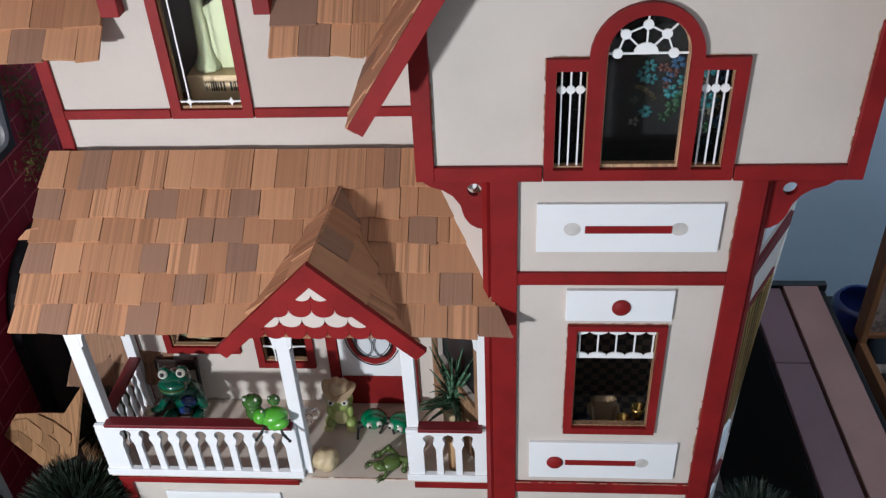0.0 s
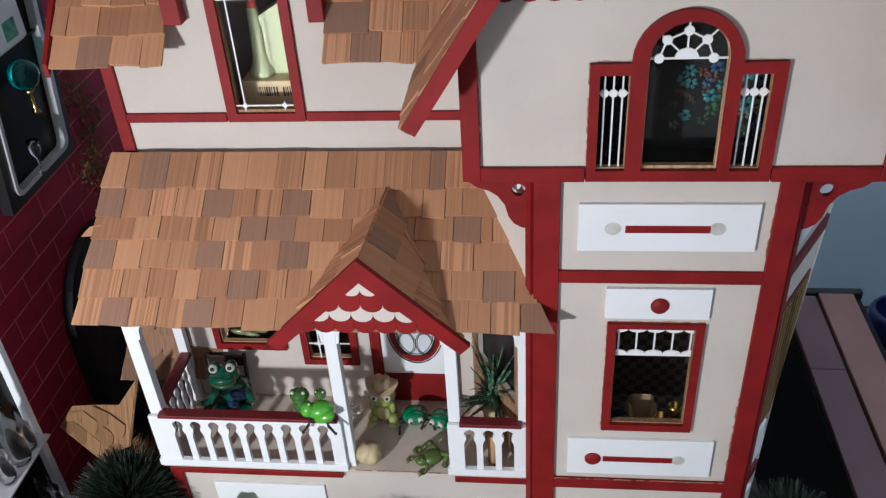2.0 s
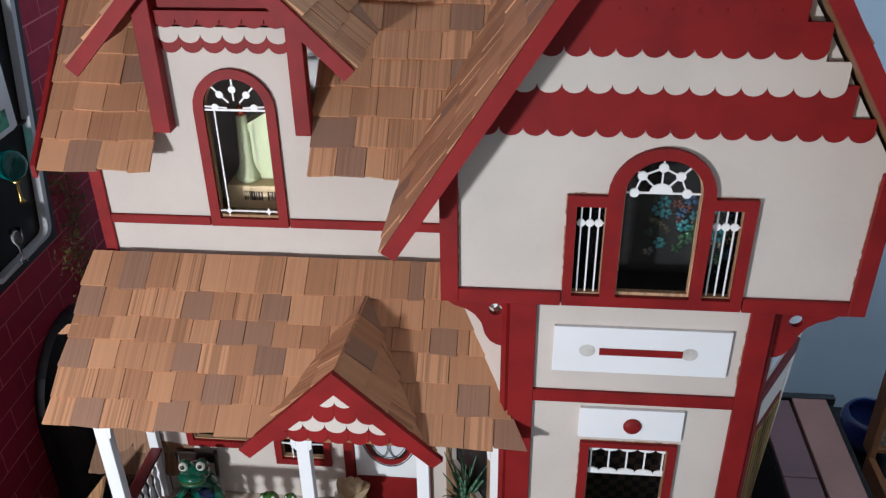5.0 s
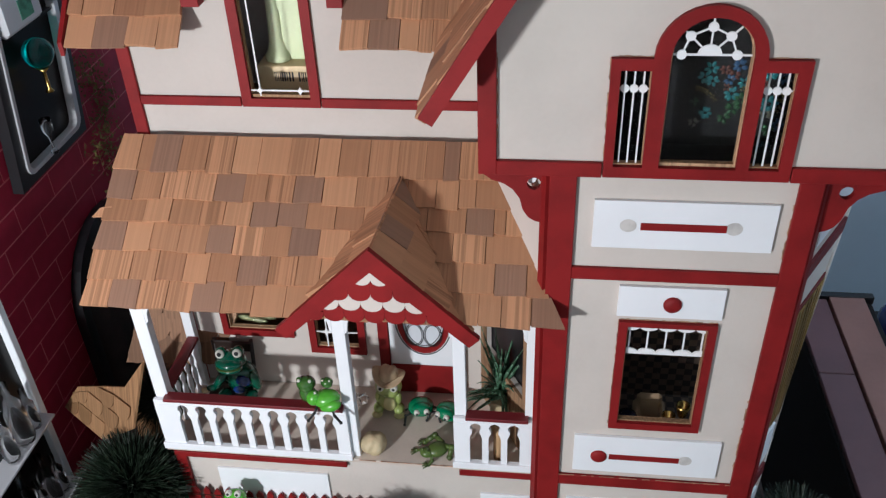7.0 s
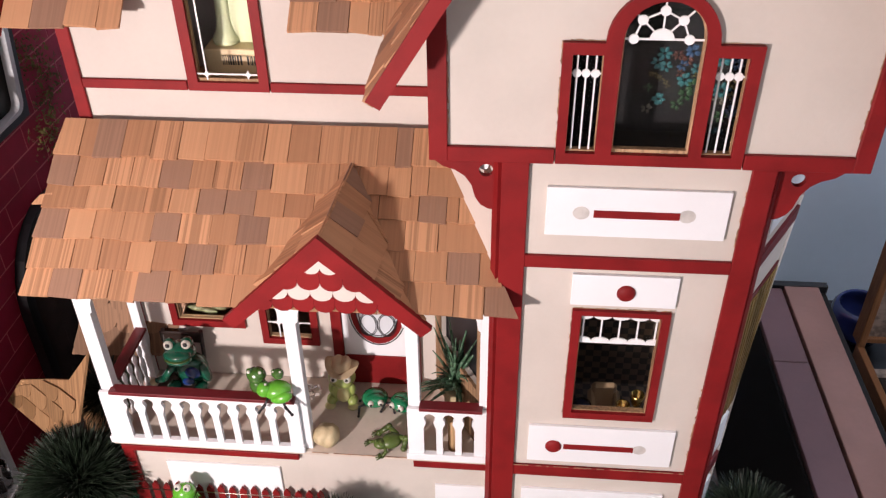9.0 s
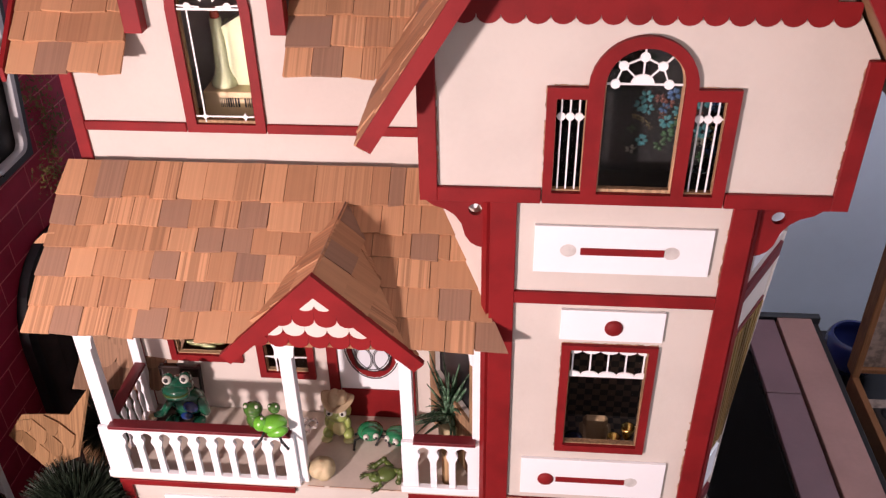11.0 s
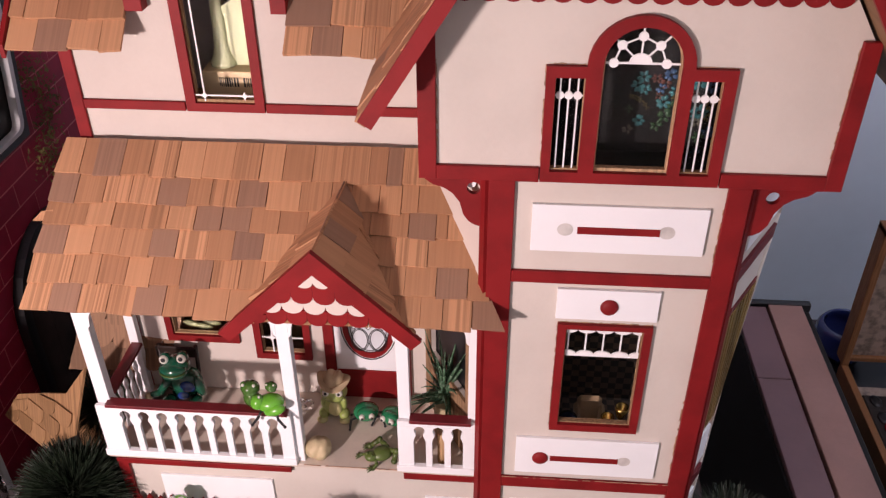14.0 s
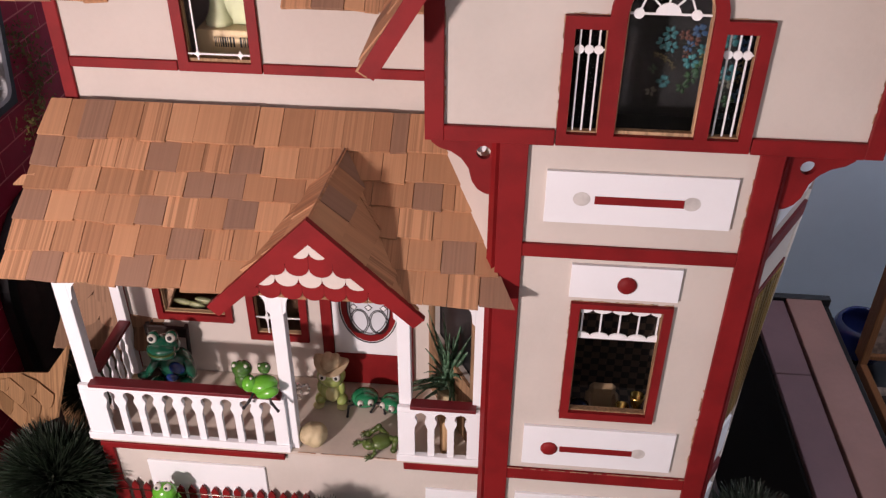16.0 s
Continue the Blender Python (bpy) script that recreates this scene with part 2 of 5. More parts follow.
wall("wall_south", (XO - 0.1, YF - 0.1, ZF), (XR + 0.1, YF, ZC), CEIL, "plain white wall across the room")
wall("floor", (XO - 0.1, YF - 0.1, ZF - 0.1), (XR + 0.1, YB + 0.1, ZF), CARPET, "dark floor of the room", "floor")
wall("ceiling", (XO - 0.1, YF - 0.1, ZC), (XR + 0.1, YB + 0.1, ZC + 0.1), CEIL, "plain white ceiling", "ceiling")

# the table and the green base board under the house
TABLEWOOD = material("dark_table", (0.035, 0.018, 0.014), 0.4, scale=20, vary=0.25)
LAWN = material("green_felt", (0.012, 0.11, 0.055), 0.9, scale=200, vary=0.3, bump=0.5)
table = thing("table", (0.0, 0.1, ZF), "dark stained table under the dollhouse", "table")
part("tabletop", solid(B(), (-0.46, -0.32, 0.07), (0.292, 0.62, 0.10), 0.004), TABLEWOOD, table)
for lx in (-0.43, 0.262):
    for ly in (-0.28, 0.57):
        part("leg", solid(B(), (lx - 0.025, ly - 0.025, ZF), (lx + 0.025, ly + 0.025, 0.07), 0.003), TABLEWOOD, table)
tagged(part("base_board", solid(B(), (-0.40, -0.11, 0.10), (0.272, 0.52, GROUND), 0.003), LAWN), "green felt-covered base board under the dollhouse", "base board")

# ---- the dollhouse ----
house = thing("dollhouse", (-0.05, 0.1, GROUND), "cream victorian dollhouse with barn-red trim and cedar shingles", "dollhouse")

WALLY = 0.117
# ground storey below the porch, and the porch deck
bm = B()
solid(bm, (-0.343, 0.018, GROUND), (0.045, 0.40, 0.2135))
part("foundation_wall", bm, CREAM, house)
part("porch_floor", solid(B(), (-0.350, 0.012, 0.2138), (0.0355, WALLY, 0.2182), 0.0006), FLOORWOOD, house, "bare beige porch floor")
# main wall with the porch windows, the front door and the dormer window
D_IN = arch(-0.2300, 0.5705, -0.1760, 0.6760)
main_outer = [(-0.345, 0.2182), (-0.02, 0.2182), (-0.02, 0.655), (-0.1435, 0.655), (-0.1435, 0.79), (-0.205, 0.845), (-0.2665, 0.79), (-0.2665, 0.655), (-0.345, 0.655)]
part("main_wall", plate(B(), facing(WALLY + 0.006), main_outer, [D_IN, rect(-0.3005, 0.2965, -0.2355, 0.378), rect(-0.2045, 0.2765, -0.1585, 0.378)], 0.006), CREAM, house)
bm = B()
solid(bm, (-0.345, WALLY + 0.006, GROUND), (-0.339, 0.42, 0.66))
part("side_wall", bm, CREAM, house)
part("back_wall", solid(B(), (-0.345, 0.42, GROUND), (0.30, 0.426, 0.66)), CREAM, house)
part("upper_floor", solid(B(), (-0.339, WALLY + 0.006, 0.535), (0.02, 0.42, 0.541)), RAW, house)
# the shade inside the rooms is given as near-black colour here
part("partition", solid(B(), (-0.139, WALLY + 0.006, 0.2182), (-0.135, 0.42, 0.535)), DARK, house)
part("room_lining", solid(B(), (-0.338, 0.18, 0.2182), (-0.14, 0.184, 0.535)), material("brown_room_paper", (0.16, 0.070, 0.030), 0.6, scale=50, vary=0.35, bump=0.2), house, "brown papered room wall")
part("attic_lining", solid(B(), (-0.338, 0.21, 0.5412), (0.02, 0.214, 0.80)), material("grey_lining_paper", (0.42, 0.40, 0.40), 0.8, scale=40, vary=0.15), house)


def board(name, lo, hi, mat=RED, parent=None, bevel=0.0005, label=""):
    return part(name, solid(B(), lo, hi, bevel), mat, parent or house, label)


# red trim on the main wall
board("corner_trim", (-0.3465, 0.1135, 0.5), (-0.335, WALLY, 0.655))
board("corner_trim", (-0.3465, 0.1135, 0.2182), (-0.338, WALLY, 0.42))
board("band_trim", (-0.335, 0.1138, 0.5620), (-0.2405, WALLY, 0.5708))
board("band_trim", (-0.1665, 0.1138, 0.5620), (-0.026, WALLY, 0.5708))
# trim of the ground storey
board("corner_trim", (-0.3435, 0.0135, GROUND), (-0.3325, 0.018, 0.2040))
board("band_trim", (-0.3435, 0.0125, 0.2040), (-0.1585, 0.018, 0.2115))
board("band_trim", (-0.0420, 0.0125, 0.2040), (0.0370, 0.018, 0.2130))
board("white_panel", (-0.3015, 0.0150, 0.128), (-0.1815, 0.018, 0.1870), WHITE, bevel=0.0004)
board("white_panel", (-0.0212, 0.0150, 0.128), (0.0370, 0.018, 0.1750), WHITE, bevel=0.0004)


def window(name, outer, inner, y, label, depth=0.004, pane_y=None, parent=None):
    """A red window surround with bare wood in the reveal and a pane behind."""
    w = part(name, plate(B(), facing(y), outer, [inner], depth), RED, parent or house, label)
    grown = [(u, v) for u, v in inner]
    c = (sum(u for u, v in inner) / len(inner), sum(v for u, v in inner) / len(inner))
    shrunk = [(c[0] + (u - c[0]) * 0.965, c[1] + (v - c[1]) * 0.975) for u, v in inner]
    part("reveal", plate(B(), facing(y + 0.005), grown, [shrunk], 0.0052), RAW, w, "bare wood reveal")
    glasspane = part("pane", plate(B(), facing(y + 0.0035), shrunk, [], 0.0008), PANE, w)
    glasspane.visible_shadow = False
    return w


def bar(a, b, y, r=0.0007, parent=None):
    """A thin flat glazing bar between two points of the window's plane."""
    (x0, z0), (x1, z1) = a, b
    d = Vector((x1 - x0, z1 - z0))
    n = Vector((-d.y, d.x)).normalized() * r
    return part("glazing_bar", plate(B(), facing(y), [(x0 + n.x, z0 + n.y), (x0 - n.x, z0 - n.y), (x1 - n.x, z1 - n.y), (x1 + n.x, z1 + n.y)], [], 0.0010), FRET, parent)


def disc(x, z, y, r, parent):
    return part("rosette", plate(B(), facing(y), circle(x, z, r), [], 0.0013), FRET, parent)


# dormer window
dw = window("dormer_window", arch(-0.2390, 0.5625, -0.1675, 0.6755), D_IN, WALLY, "arched red dormer window")
bar((-0.2215, 0.572), (-0.2215, 0.676), 0.1165, 0.0006, dw)
bar((-0.2300, 0.5775), (-0.1770, 0.5775), 0.1165, 0.0007, dw)
for x in (-0.2215, -0.1850):
    part("rosette", plate(B(), facing(0.1163), [(x + 0.0042 * math.cos(a) * (1 if k % 2 == 0 else 0.45), 0.5775 + 0.0042 * math.sin(a) * (1 if k % 2 == 0 else 0.45)) for k, a in enumerate(math.pi * i / 4 for i in range(8))], [], 0.0012), FRET, dw)
bar((-0.2300, 0.6745), (-0.1770, 0.6745), 0.1165, 0.0009, dw)
for k in range(5):
    a = math.pi * (0.02 + 0.24 * k)
    bar((-0.2032 + 0.007 * math.cos(a), 0.676 + 0.007 * math.sin(a)), (-0.2032 + 0.026 * math.cos(a), 0.676 + 0.026 * math.sin(a)), 0.1165, 0.0007, dw)
    disc(-0.2032 + 0.017 * math.cos(a), 0.676 + 0.017 * math.sin(a), 0.1163, 0.0032, dw)

# porch windows
pw1 = window("porch_window", rect(-0.3075, 0.2885, -0.2285, 0.385), rect(-0.3005, 0.2965, -0.2355, 0.378), WALLY, "red porch window with bare wood sill")
pw2 = window("porch_window", rect(-0.2120, 0.2690, -0.1510, 0.385), rect(-0.2045, 0.2765, -0.1585, 0.378), WALLY, "narrow red porch window with white star bars")
for x in (-0.1930, -0.1755):
    bar((x, 0.277), (x, 0.378), 0.1165, 0.0007, pw2)
bar((-0.2045, 0.2975), (-0.1585, 0.2975), 0.1165, 0.0007, pw2)
for x in (-0.1930, -0.1755):
    star = [(x + (0.0092 if k % 2 == 0 else 0.0022) * math.cos(math.pi * k / 4), 0.2975 + (0.0092 if k % 2 == 0 else 0.0022) * math.sin(math.pi * k / 4)) for k in range(8)]
    part("rosette", plate(B(), facing(0.1162), star, [], 0.0012), FRET, pw2)

# front door
door = board("front_door", (-0.1250, 0.1140, 0.2184), (-0.0555, WALLY - 0.0005, 0.385), WHITE, label="white front door with red lower panel and oval light")
board("kick_panel", (-0.1240, 0.1122, 0.2190), (-0.0565, 0.1140, 0.2590), RED, door)
for x0, x1 in ((-0.1365, -0.1255), (-0.0550, -0.0440)):
    board("door_casing", (x0, 0.1115, 0.2184), (x1, WALLY - 0.0004, 0.385), RED, door)
board("door_casing", (-0.1365, 0.1115, 0.385), (-0.0440, WALLY - 0.0004, 0.395), RED, door)


def oval(cx, cz, rx, rz, n=28):
    return [(cx + rx * math.cos(2 * math.pi * k / n), cz + rz * math.sin(2 * math.pi * k / n)) for k in range(n)]


OC = (-0.0875, 0.320)
part("oval_ring", plate(B(), facing(0.1140), oval(*OC, 0.0302, 0.046), [oval(*OC, 0.0292, 0.045)], 0.0009), BLACK, door)
part("oval_panel", plate(B(), facing(0.1140), oval(*OC, 0.0280, 0.0437), [], 0.0010), RED, door, "red oval door panel")
GREYGLASS = material("frosted_light", (0.68, 0.71, 0.75), 0.25, scale=60, vary=0.04, bump=0.0)
part("oval_light", plate(B(), facing(0.1128), oval(*OC, 0.0215, 0.0340), [], 0.0006), GREYGLASS, door, "frosted oval door light")
for sx in (-1, 1):
    for cz, rx, rz in ((0.3030, 0.0084, 0.0140), (0.3395, 0.0084, 0.0120)):
        for grow in (0.0, 0.0016):
            part("came", plate(B(), facing(0.1122), oval(OC[0] + sx * 0.0096, cz, rx + grow, rz + grow), [oval(OC[0] + sx * 0.0096, cz, rx + grow - 0.0008, rz + grow - 0.0008)], 0.0005), BLACK, door, "black leaded line")
for k in range(3):
    x = OC[0] - 0.0150 + 0.0150 * k
    part("came", plate(B(), facing(0.1119), [(x - 0.0040, 0.3210), (x, 0.3250), (x + 0.0040, 0.3210), (x, 0.3170)], [[(x - 0.0032, 0.3210), (x, 0.3242), (x + 0.0032, 0.3210), (x, 0.3178)]], 0.0005), BLACK, door)
    part("bevel", plate(B(), facing(0.1121), [(x - 0.0032, 0.3210), (x, 0.3242), (x + 0.0032, 0.3210), (x, 0.3178)], [], 0.0004), FRET, door, "clear bevelled diamond")
for k in range(2):
    part("came", plate(B(), facing(0.1122), oval(*OC, 0.0219 - 0.0022 * k, 0.0344 - 0.0022 * k), [oval(*OC, 0.0211 - 0.0022 * k, 0.0336 - 0.0022 * k)], 0.0006), BLACK, door)

# ---- porch posts and rails ----
for x0, x1, top in ((-0.3470, -0.3340, 0.412), (-0.1555, -0.1435, 0.412), (-0.0450, -0.0335, 0.412), (0.0225, 0.0345, 0.412)):
    board("porch_post", (x0, 0.0165, 0.2182), (x1, 0.0275, top), WHITE)
board("porch_post", (-0.3470, 0.1040, 0.2182), (-0.3370, 0.1130, 0.50), WHITE)
board("header", (-0.3470, 0.0180, 0.4120), (0.0345, 0.0260, 0.4215), WHITE)


def post_fret(x, sx, y=0.0200):
    """A sawn white corner piece in the angle of post and header."""
    pts = [(x, 0.4120), (x + sx * 0.0210, 0.4120), (x + sx * 0.0200, 0.4085)]
    pts += [(x + sx * (0.0195 - 0.0165 * math.sin(a)), 0.3925 + 0.0155 * math.cos(a)) for a in (math.pi * 0.5 * k / 8 for k in range(1, 9))]
    pts += [(x + sx * 0.0024, 0.3860), (x, 0.3835)]
    part("post_fret", plate(B(), facing(y), pts, [], 0.0035), WHITE, house, "white sawn corner fret")


for x, sx in ((-0.3340, 1), (-0.1555, -1), (-0.1435, 1), (-0.0450, -1), (-0.0335, 1), (0.0225, -1)):
    post_fret(x, sx)


def slot_edge(z):
    """Half the width of a cut-out at height z: a round head, a neck and a straight foot."""
    if z < 0.2620:
        return 0.0061
    if z < 0.2690:
        return 0.0061 + (0.0036 - 0.0061) * (z - 0.2620) / 0.007
    if z < 0.2712:
        return 0.0036
    return max(0.0004, math.sqrt(max(0.0, 0.0055**2 - (z - 0.2760) ** 2)))


def fret_rail(x0, x1, first, pitch, count):
    """A flat white balustrade sawn from board, one piece to each baluster, with a red cap."""
    zs = [0.2265, 0.2450, 0.2610, 0.2650, 0.2690, 0.2722, 0.2735, 0.2750, 0.2765, 0.2780, 0.2795, 0.2806, 0.2814]
    rail = board("balustrade", (x0, 0.0115, 0.2814), (x1, 0.0160, 0.2875), WHITE, label="white fretwork balustrade with red cap")
    board("bottom_rail", (x0 - 0.002, 0.0098, 0.2180), (x1 + 0.001, 0.0160, 0.2265), WHITE, rail)
    edges = [first + pitch * k for k in range(count)]
    for k in range(count + 1):
        lft = [(edges[k - 1] + slot_edge(z), z) for z in zs] if k else [(x0, zs[0]), (x0, zs[-1])]
        rgt = [(edges[k] - slot_edge(z), z) for z in zs] if k < count else [(x1, zs[0]), (x1, zs[-1])]
        part("baluster", plate(B(), facing(0.0158), rgt + lft[::-1], [], 0.0042), WHITE, rail)
    board("rail_cap", (x0 + 0.012, 0.0085, 0.2876), (x1 - (0.002 if count > 4 else 0.008), 0.0205, 0.2916), REDWOOD, rail, label="dark red rail cap")


fret_rail(-0.3485, -0.1515, -0.3197, 0.0187, 9)
fret_rail(-0.0460, 0.0340, -0.0245, 0.0184, 3)
# side balustrade
side = board("side_balustrade", (-0.3450, 0.0285, 0.2876), (-0.3330, 0.1040, 0.2916), REDWOOD, label="side rail with turned white balusters")
for k in range(5):
    bm = B()
    lathe(bm, [(0.0028, 0), (0.0028, 0.008), (0.0016, 0.011), (0.0030, 0.024), (0.0030, 0.034), (0.0014, 0.040), (0.0028, 0.046), (0.0028, 0.052), (0.0014, 0.056), (0.0022, 0.0692)], (-0.3425, 0.040 + 0.0135 * k, 0.2183), seg=10)
    part("baluster", bm, WHITE, side)

# ---- roofs ----
rng = random.Random(7)


def shingles(parent, m, rows, lo, hi, mat=SHINGLE, mean=0.0250, thick=0.0031, lap=0.004, seed=3, name="shingle", joints=()):
    """Rows of wedge-shaped shakes on a slope: u across, v up the slope, w out of it; lo(v) and hi(v) bound each row."""
    r, joints = random.Random(seed), list(joints)
    for v0, v1 in rows:
        u, end = min(lo(v0), lo(v1)), max(hi(v0), hi(v1))
        plan = list(joints.pop(0)) if joints else None
        while u < end - 0.003 and (plan is None or plan):
            tone = mat
            w = mean * r.uniform(0.72, 1.28) if r.random() > 0.08 else mean * 1.7
            if end - (u + w) < 0.009:
                w = end - u
            if plan is not None:
                stop, key = plan.pop(0)
                w, tone = stop - u, SHAKES[key]
                if not plan:
                    w = end - u
            elif mat is SHINGLE:
                tone = SHAKES[r.choice("lmmsslmd")]
            drop, tilt = r.uniform(-0.0014, 0.0010), r.uniform(-0.0009, 0.0009)
            a0, a1 = (min(max(e, lo(v0)), hi(v0)) for e in (u, u + w))
            b0, b1 = (min(max(e, lo(v1)), hi(v1)) for e in (u, u + w))
            if a1 - a0 < 0.002:
                a0, a1 = a0 - 0.0010, a1 + 0.0010
            if b1 - b0 < 0.002:
                b0, b1 = b0 - 0.0010, b1 + 0.0010
            g = r.uniform(0.0001, 0.0004)
            c = ((a0 + a1) / 2, (v0 + v1) / 2)
            th = thick * r.uniform(0.8, 1.25)
            lift = r.uniform(0, 0.0010)
            low = [(a0 + g, v0 + drop - tilt), (a1 - g, v0 + drop + tilt), (b1 - g, v1 + lap), (b0 + g, v1 + lap)]
            bm = B()
            bot = [bm.verts.new((x - c[0], y - c[1], lift if k < 2 else -0.0004)) for k, (x, y) in enumerate(low)]
            top = [bm.verts.new((x - c[0], y - c[1], lift + (th if k < 2 else 0.0003))) for k, (x, y) in enumerate(low)]
            bm.faces.new(bot[::-1])
            bm.faces.new(top)
            for k in range(4):
                bm.faces.new((bot[k], bot[(k + 1) % 4], top[(k + 1) % 4], top[k]))
            part(name, bm, tone, parent, where=m @ Matrix.Translation((c[0], c[1], 0)))
            u += w


def slope(origin, across, up):
    """A frame on a roof: u along across, v along up, w out of the slope."""
    a, b = Vector(across).normalized(), Vector(up).normalized()
    n = a.cross(b)
    return Matrix(((a.x, b.x, n.x, origin[0]), (a.y, b.y, n.y, origin[1]), (a.z, b.z, n.z, origin[2]), (0, 0, 0, 1)))



def courses(rows):
    """Shake ends in metres and their tones, row by row."""
    return [[(int(w[:-1]) / 1000, w[-1]) for w in row.split()] for row in rows]


# porch roof
PR = slope((0, -0.020, 0.4320), (1, 0, 0), (0, 1.0, 0.78))
PS = math.hypot(1.0, 0.78)
pv = [PS * (y + 0.020) for y in (-0.0205, 0.0008, 0.0217, 0.0422, 0.0600, 0.0812, 0.1070)]


def porch_hi(v):
    y = -0.020 + v / PS
    if y < -0.004:
        return 0.0550 - 0.76 * (y + 0.021)
    return 0.0421 - 0.33 * (y + 0.004) if y < 0.015 else 0.0358 - 0.62 * (y - 0.015)


porch_roof = part("porch_roof", plate(B(), PR @ Matrix.Translation((0, 0, -0.0045)), [(-0.360, 0.003), (0.050, 0.003), (porch_hi(pv[1]) - 0.004, pv[1]), (porch_hi(pv[3]) - 0.003, pv[3]), (porch_hi(pv[6]) - 0.003, pv[6]), (-0.355, pv[6])], [], 0.004), SHEATH, house, "cedar-shingled porch roof")
# each row of shakes from the eave up: where a shake ends, and its tone
COURSES = (
    "-342s -316d -290s -267s -240d -213m -184m -159m -134l -110m -85m -61s -37m -18m 1m 26s 51d",
    "-327s -303m -278m -256l -229m -202d -177s -156m -131l -106m -82m -57m -33m -6m 21d 35m",
    "-338d -313l -287m -261m -237d -210s -186m -160d -133l -108m -83m -66m -43m -15s 26m",
    "-323m -299l -271m -249s -224l -200d -174d -148m -123m -95l -67m -33m -9d 1m 16l",
    "-337d -311m -287s -261s -234d -213m -188s -162d -132l -104m -86m -61m -41l -26m -2m",
    "-338l -325m -299d -273m -248s -224l -196l -171m -150l -123m -97m -72m -56m -42d -18s",
)
shingles(porch_roof, PR, list(zip(pv, pv[1:])), lambda v: -0.3675 + 0.055 * v + 0.0012 * math.sin(v * 90), porch_hi, seed=11, joints=courses(COURSES))
# one shake that has slipped out at the verge
part("shingle", plate(B(), PR @ Matrix.Translation((0, 0, 0.0005)), [(-0.372, pv[3] + 0.003), (-0.355, pv[3] + 0.004), (-0.355, pv[3] + 0.014), (-0.3655, pv[3] + 0.012)], [], 0.0022), SHAKES["l"], porch_roof, "slipped cedar shake")

# the little gable over the porch steps
GX, GZ = -0.1040, 0.5045
RIDGE = Vector((0.11, 1.0, 0.09)).normalized()  # the ridge climbs a little towards the house
gable = part("porch_gable", plate(B(), facing(-0.0145), [(GX - 0.0600, 0.4430), (GX - 0.046, 0.4375), (GX - 0.030, 0.4430), (GX - 0.015, 0.4375), (GX, 0.4430), (GX + 0.015, 0.4375), (GX + 0.030, 0.4430), (GX + 0.046, 0.4375), (GX + 0.062, 0.4430), (GX, GZ - 0.004)], [], 0.0083), RED, house, "red scalloped porch gable")
for s in (-1, 1):
    # barge board
    d = Vector((s * 0.0880, -0.0890)).normalized()
    n = Vector((d.y * -s, d.x * s)) * -1
    a, b = Vector((GX, GZ + 0.0045)), Vector((GX + s * 0.0880, GZ - 0.0835))
    inn = Vector((-s * 0.7071, -0.7071)) * 0.0125
    part("barge_board", plate(B(), facing(-0.0205), [tuple(a), tuple(b), tuple(b + inn), (GX, GZ - 0.0177)], [], 0.0056), RED, gable)
    along = RIDGE * s
    up = Vector((-s * 0.7071, 0, 0.7071))
    up = (up - along * up.dot(along)).normalized()
    foot = Vector((GX, -0.0200, GZ - 0.0008)) + RIDGE * 0.0200
    G = slope(tuple(foot), tuple(along), tuple(up))
    length = 0.1130

    def g_back(v, along=along, up=up, foot=foot):
        """How far along the ridge a row reaches until it meets the porch roof."""
        return (foot.z - 0.4355 - 0.78 * (foot.y + 0.02) + (up.z - 0.78 * up.y) * v) / (0.78 * along.y - along.z)

    rows = [(-length + 0.0283 * k, -length + 0.0283 * (k + 1)) for k in range(4)]
    rows[-1] = (rows[-1][0], 0.0005)
    if s > 0:
        lo, hi = (lambda v: -0.0200), (lambda v: max(g_back(min(v, 0)) + 0.004, -0.0165))
    else:
        lo, hi = (lambda v: min(g_back(min(v, 0)) - 0.004, 0.0165)), (lambda v: 0.0200)
    deck = part("gable_roof", plate(B(), G @ Matrix.Translation((0, 0, -0.0030)), [(lo(-length), -length + 0.004), (hi(-length), -length + 0.004), (hi(-0.006), -0.006), (lo(-0.006), -0.006)], [], 0.0028), SHEATH, gable)
    shingles(deck, G, rows, lo, hi, seed=21 + s, mean=0.029, lap=0.0015)
# white fish-scale trim


def scale(parent, x, z, y, w, h, mat, thick=0.0014, name="fish_scale"):
    """One shingle with a round foot."""
    out = [(x - w / 2, z + h), (x - w / 2, z + w * 0.42)] + [(x + w / 2 * math.cos(math.pi + math.pi * k / 8), z + w * 0.42 + w * 0.42 * math.sin(math.pi + math.pi * k / 8)) for k in range(1, 8)] + [(x + w / 2, z + w * 0.42), (x + w / 2, z + h)]
    return part(name, plate(B(), facing(y), out, [], thick), mat, parent)


for k in range(5):
    scale(gable, GX - 0.0385 + 0.0186 * k, 0.4450 + 0.0004 * (k % 2), -0.0238, 0.0184, 0.0195 if 0 < k < 4 else 0.0140, CREAM, 0.0007)
for k in range(4):
    scale(gable, GX - 0.0292 + 0.0186 * k, 0.4562 + 0.0003 * (k % 2), -0.0246, 0.0184, 0.0200 if 0 < k < 3 else 0.0140, RED, 0.0007)
for x in (GX - 0.0075, GX + 0.0075):
    scale(gable, x, 0.4735, -0.0254, 0.0150, 0.0150, CREAM, 0.0006)
for k in range(7):
    scale(gable, GX - 0.0522 + 0.0174 * k, 0.4322, -0.0230, 0.0172, 0.0100 if k in (0, 6) else 0.0160, RED, 0.0008)

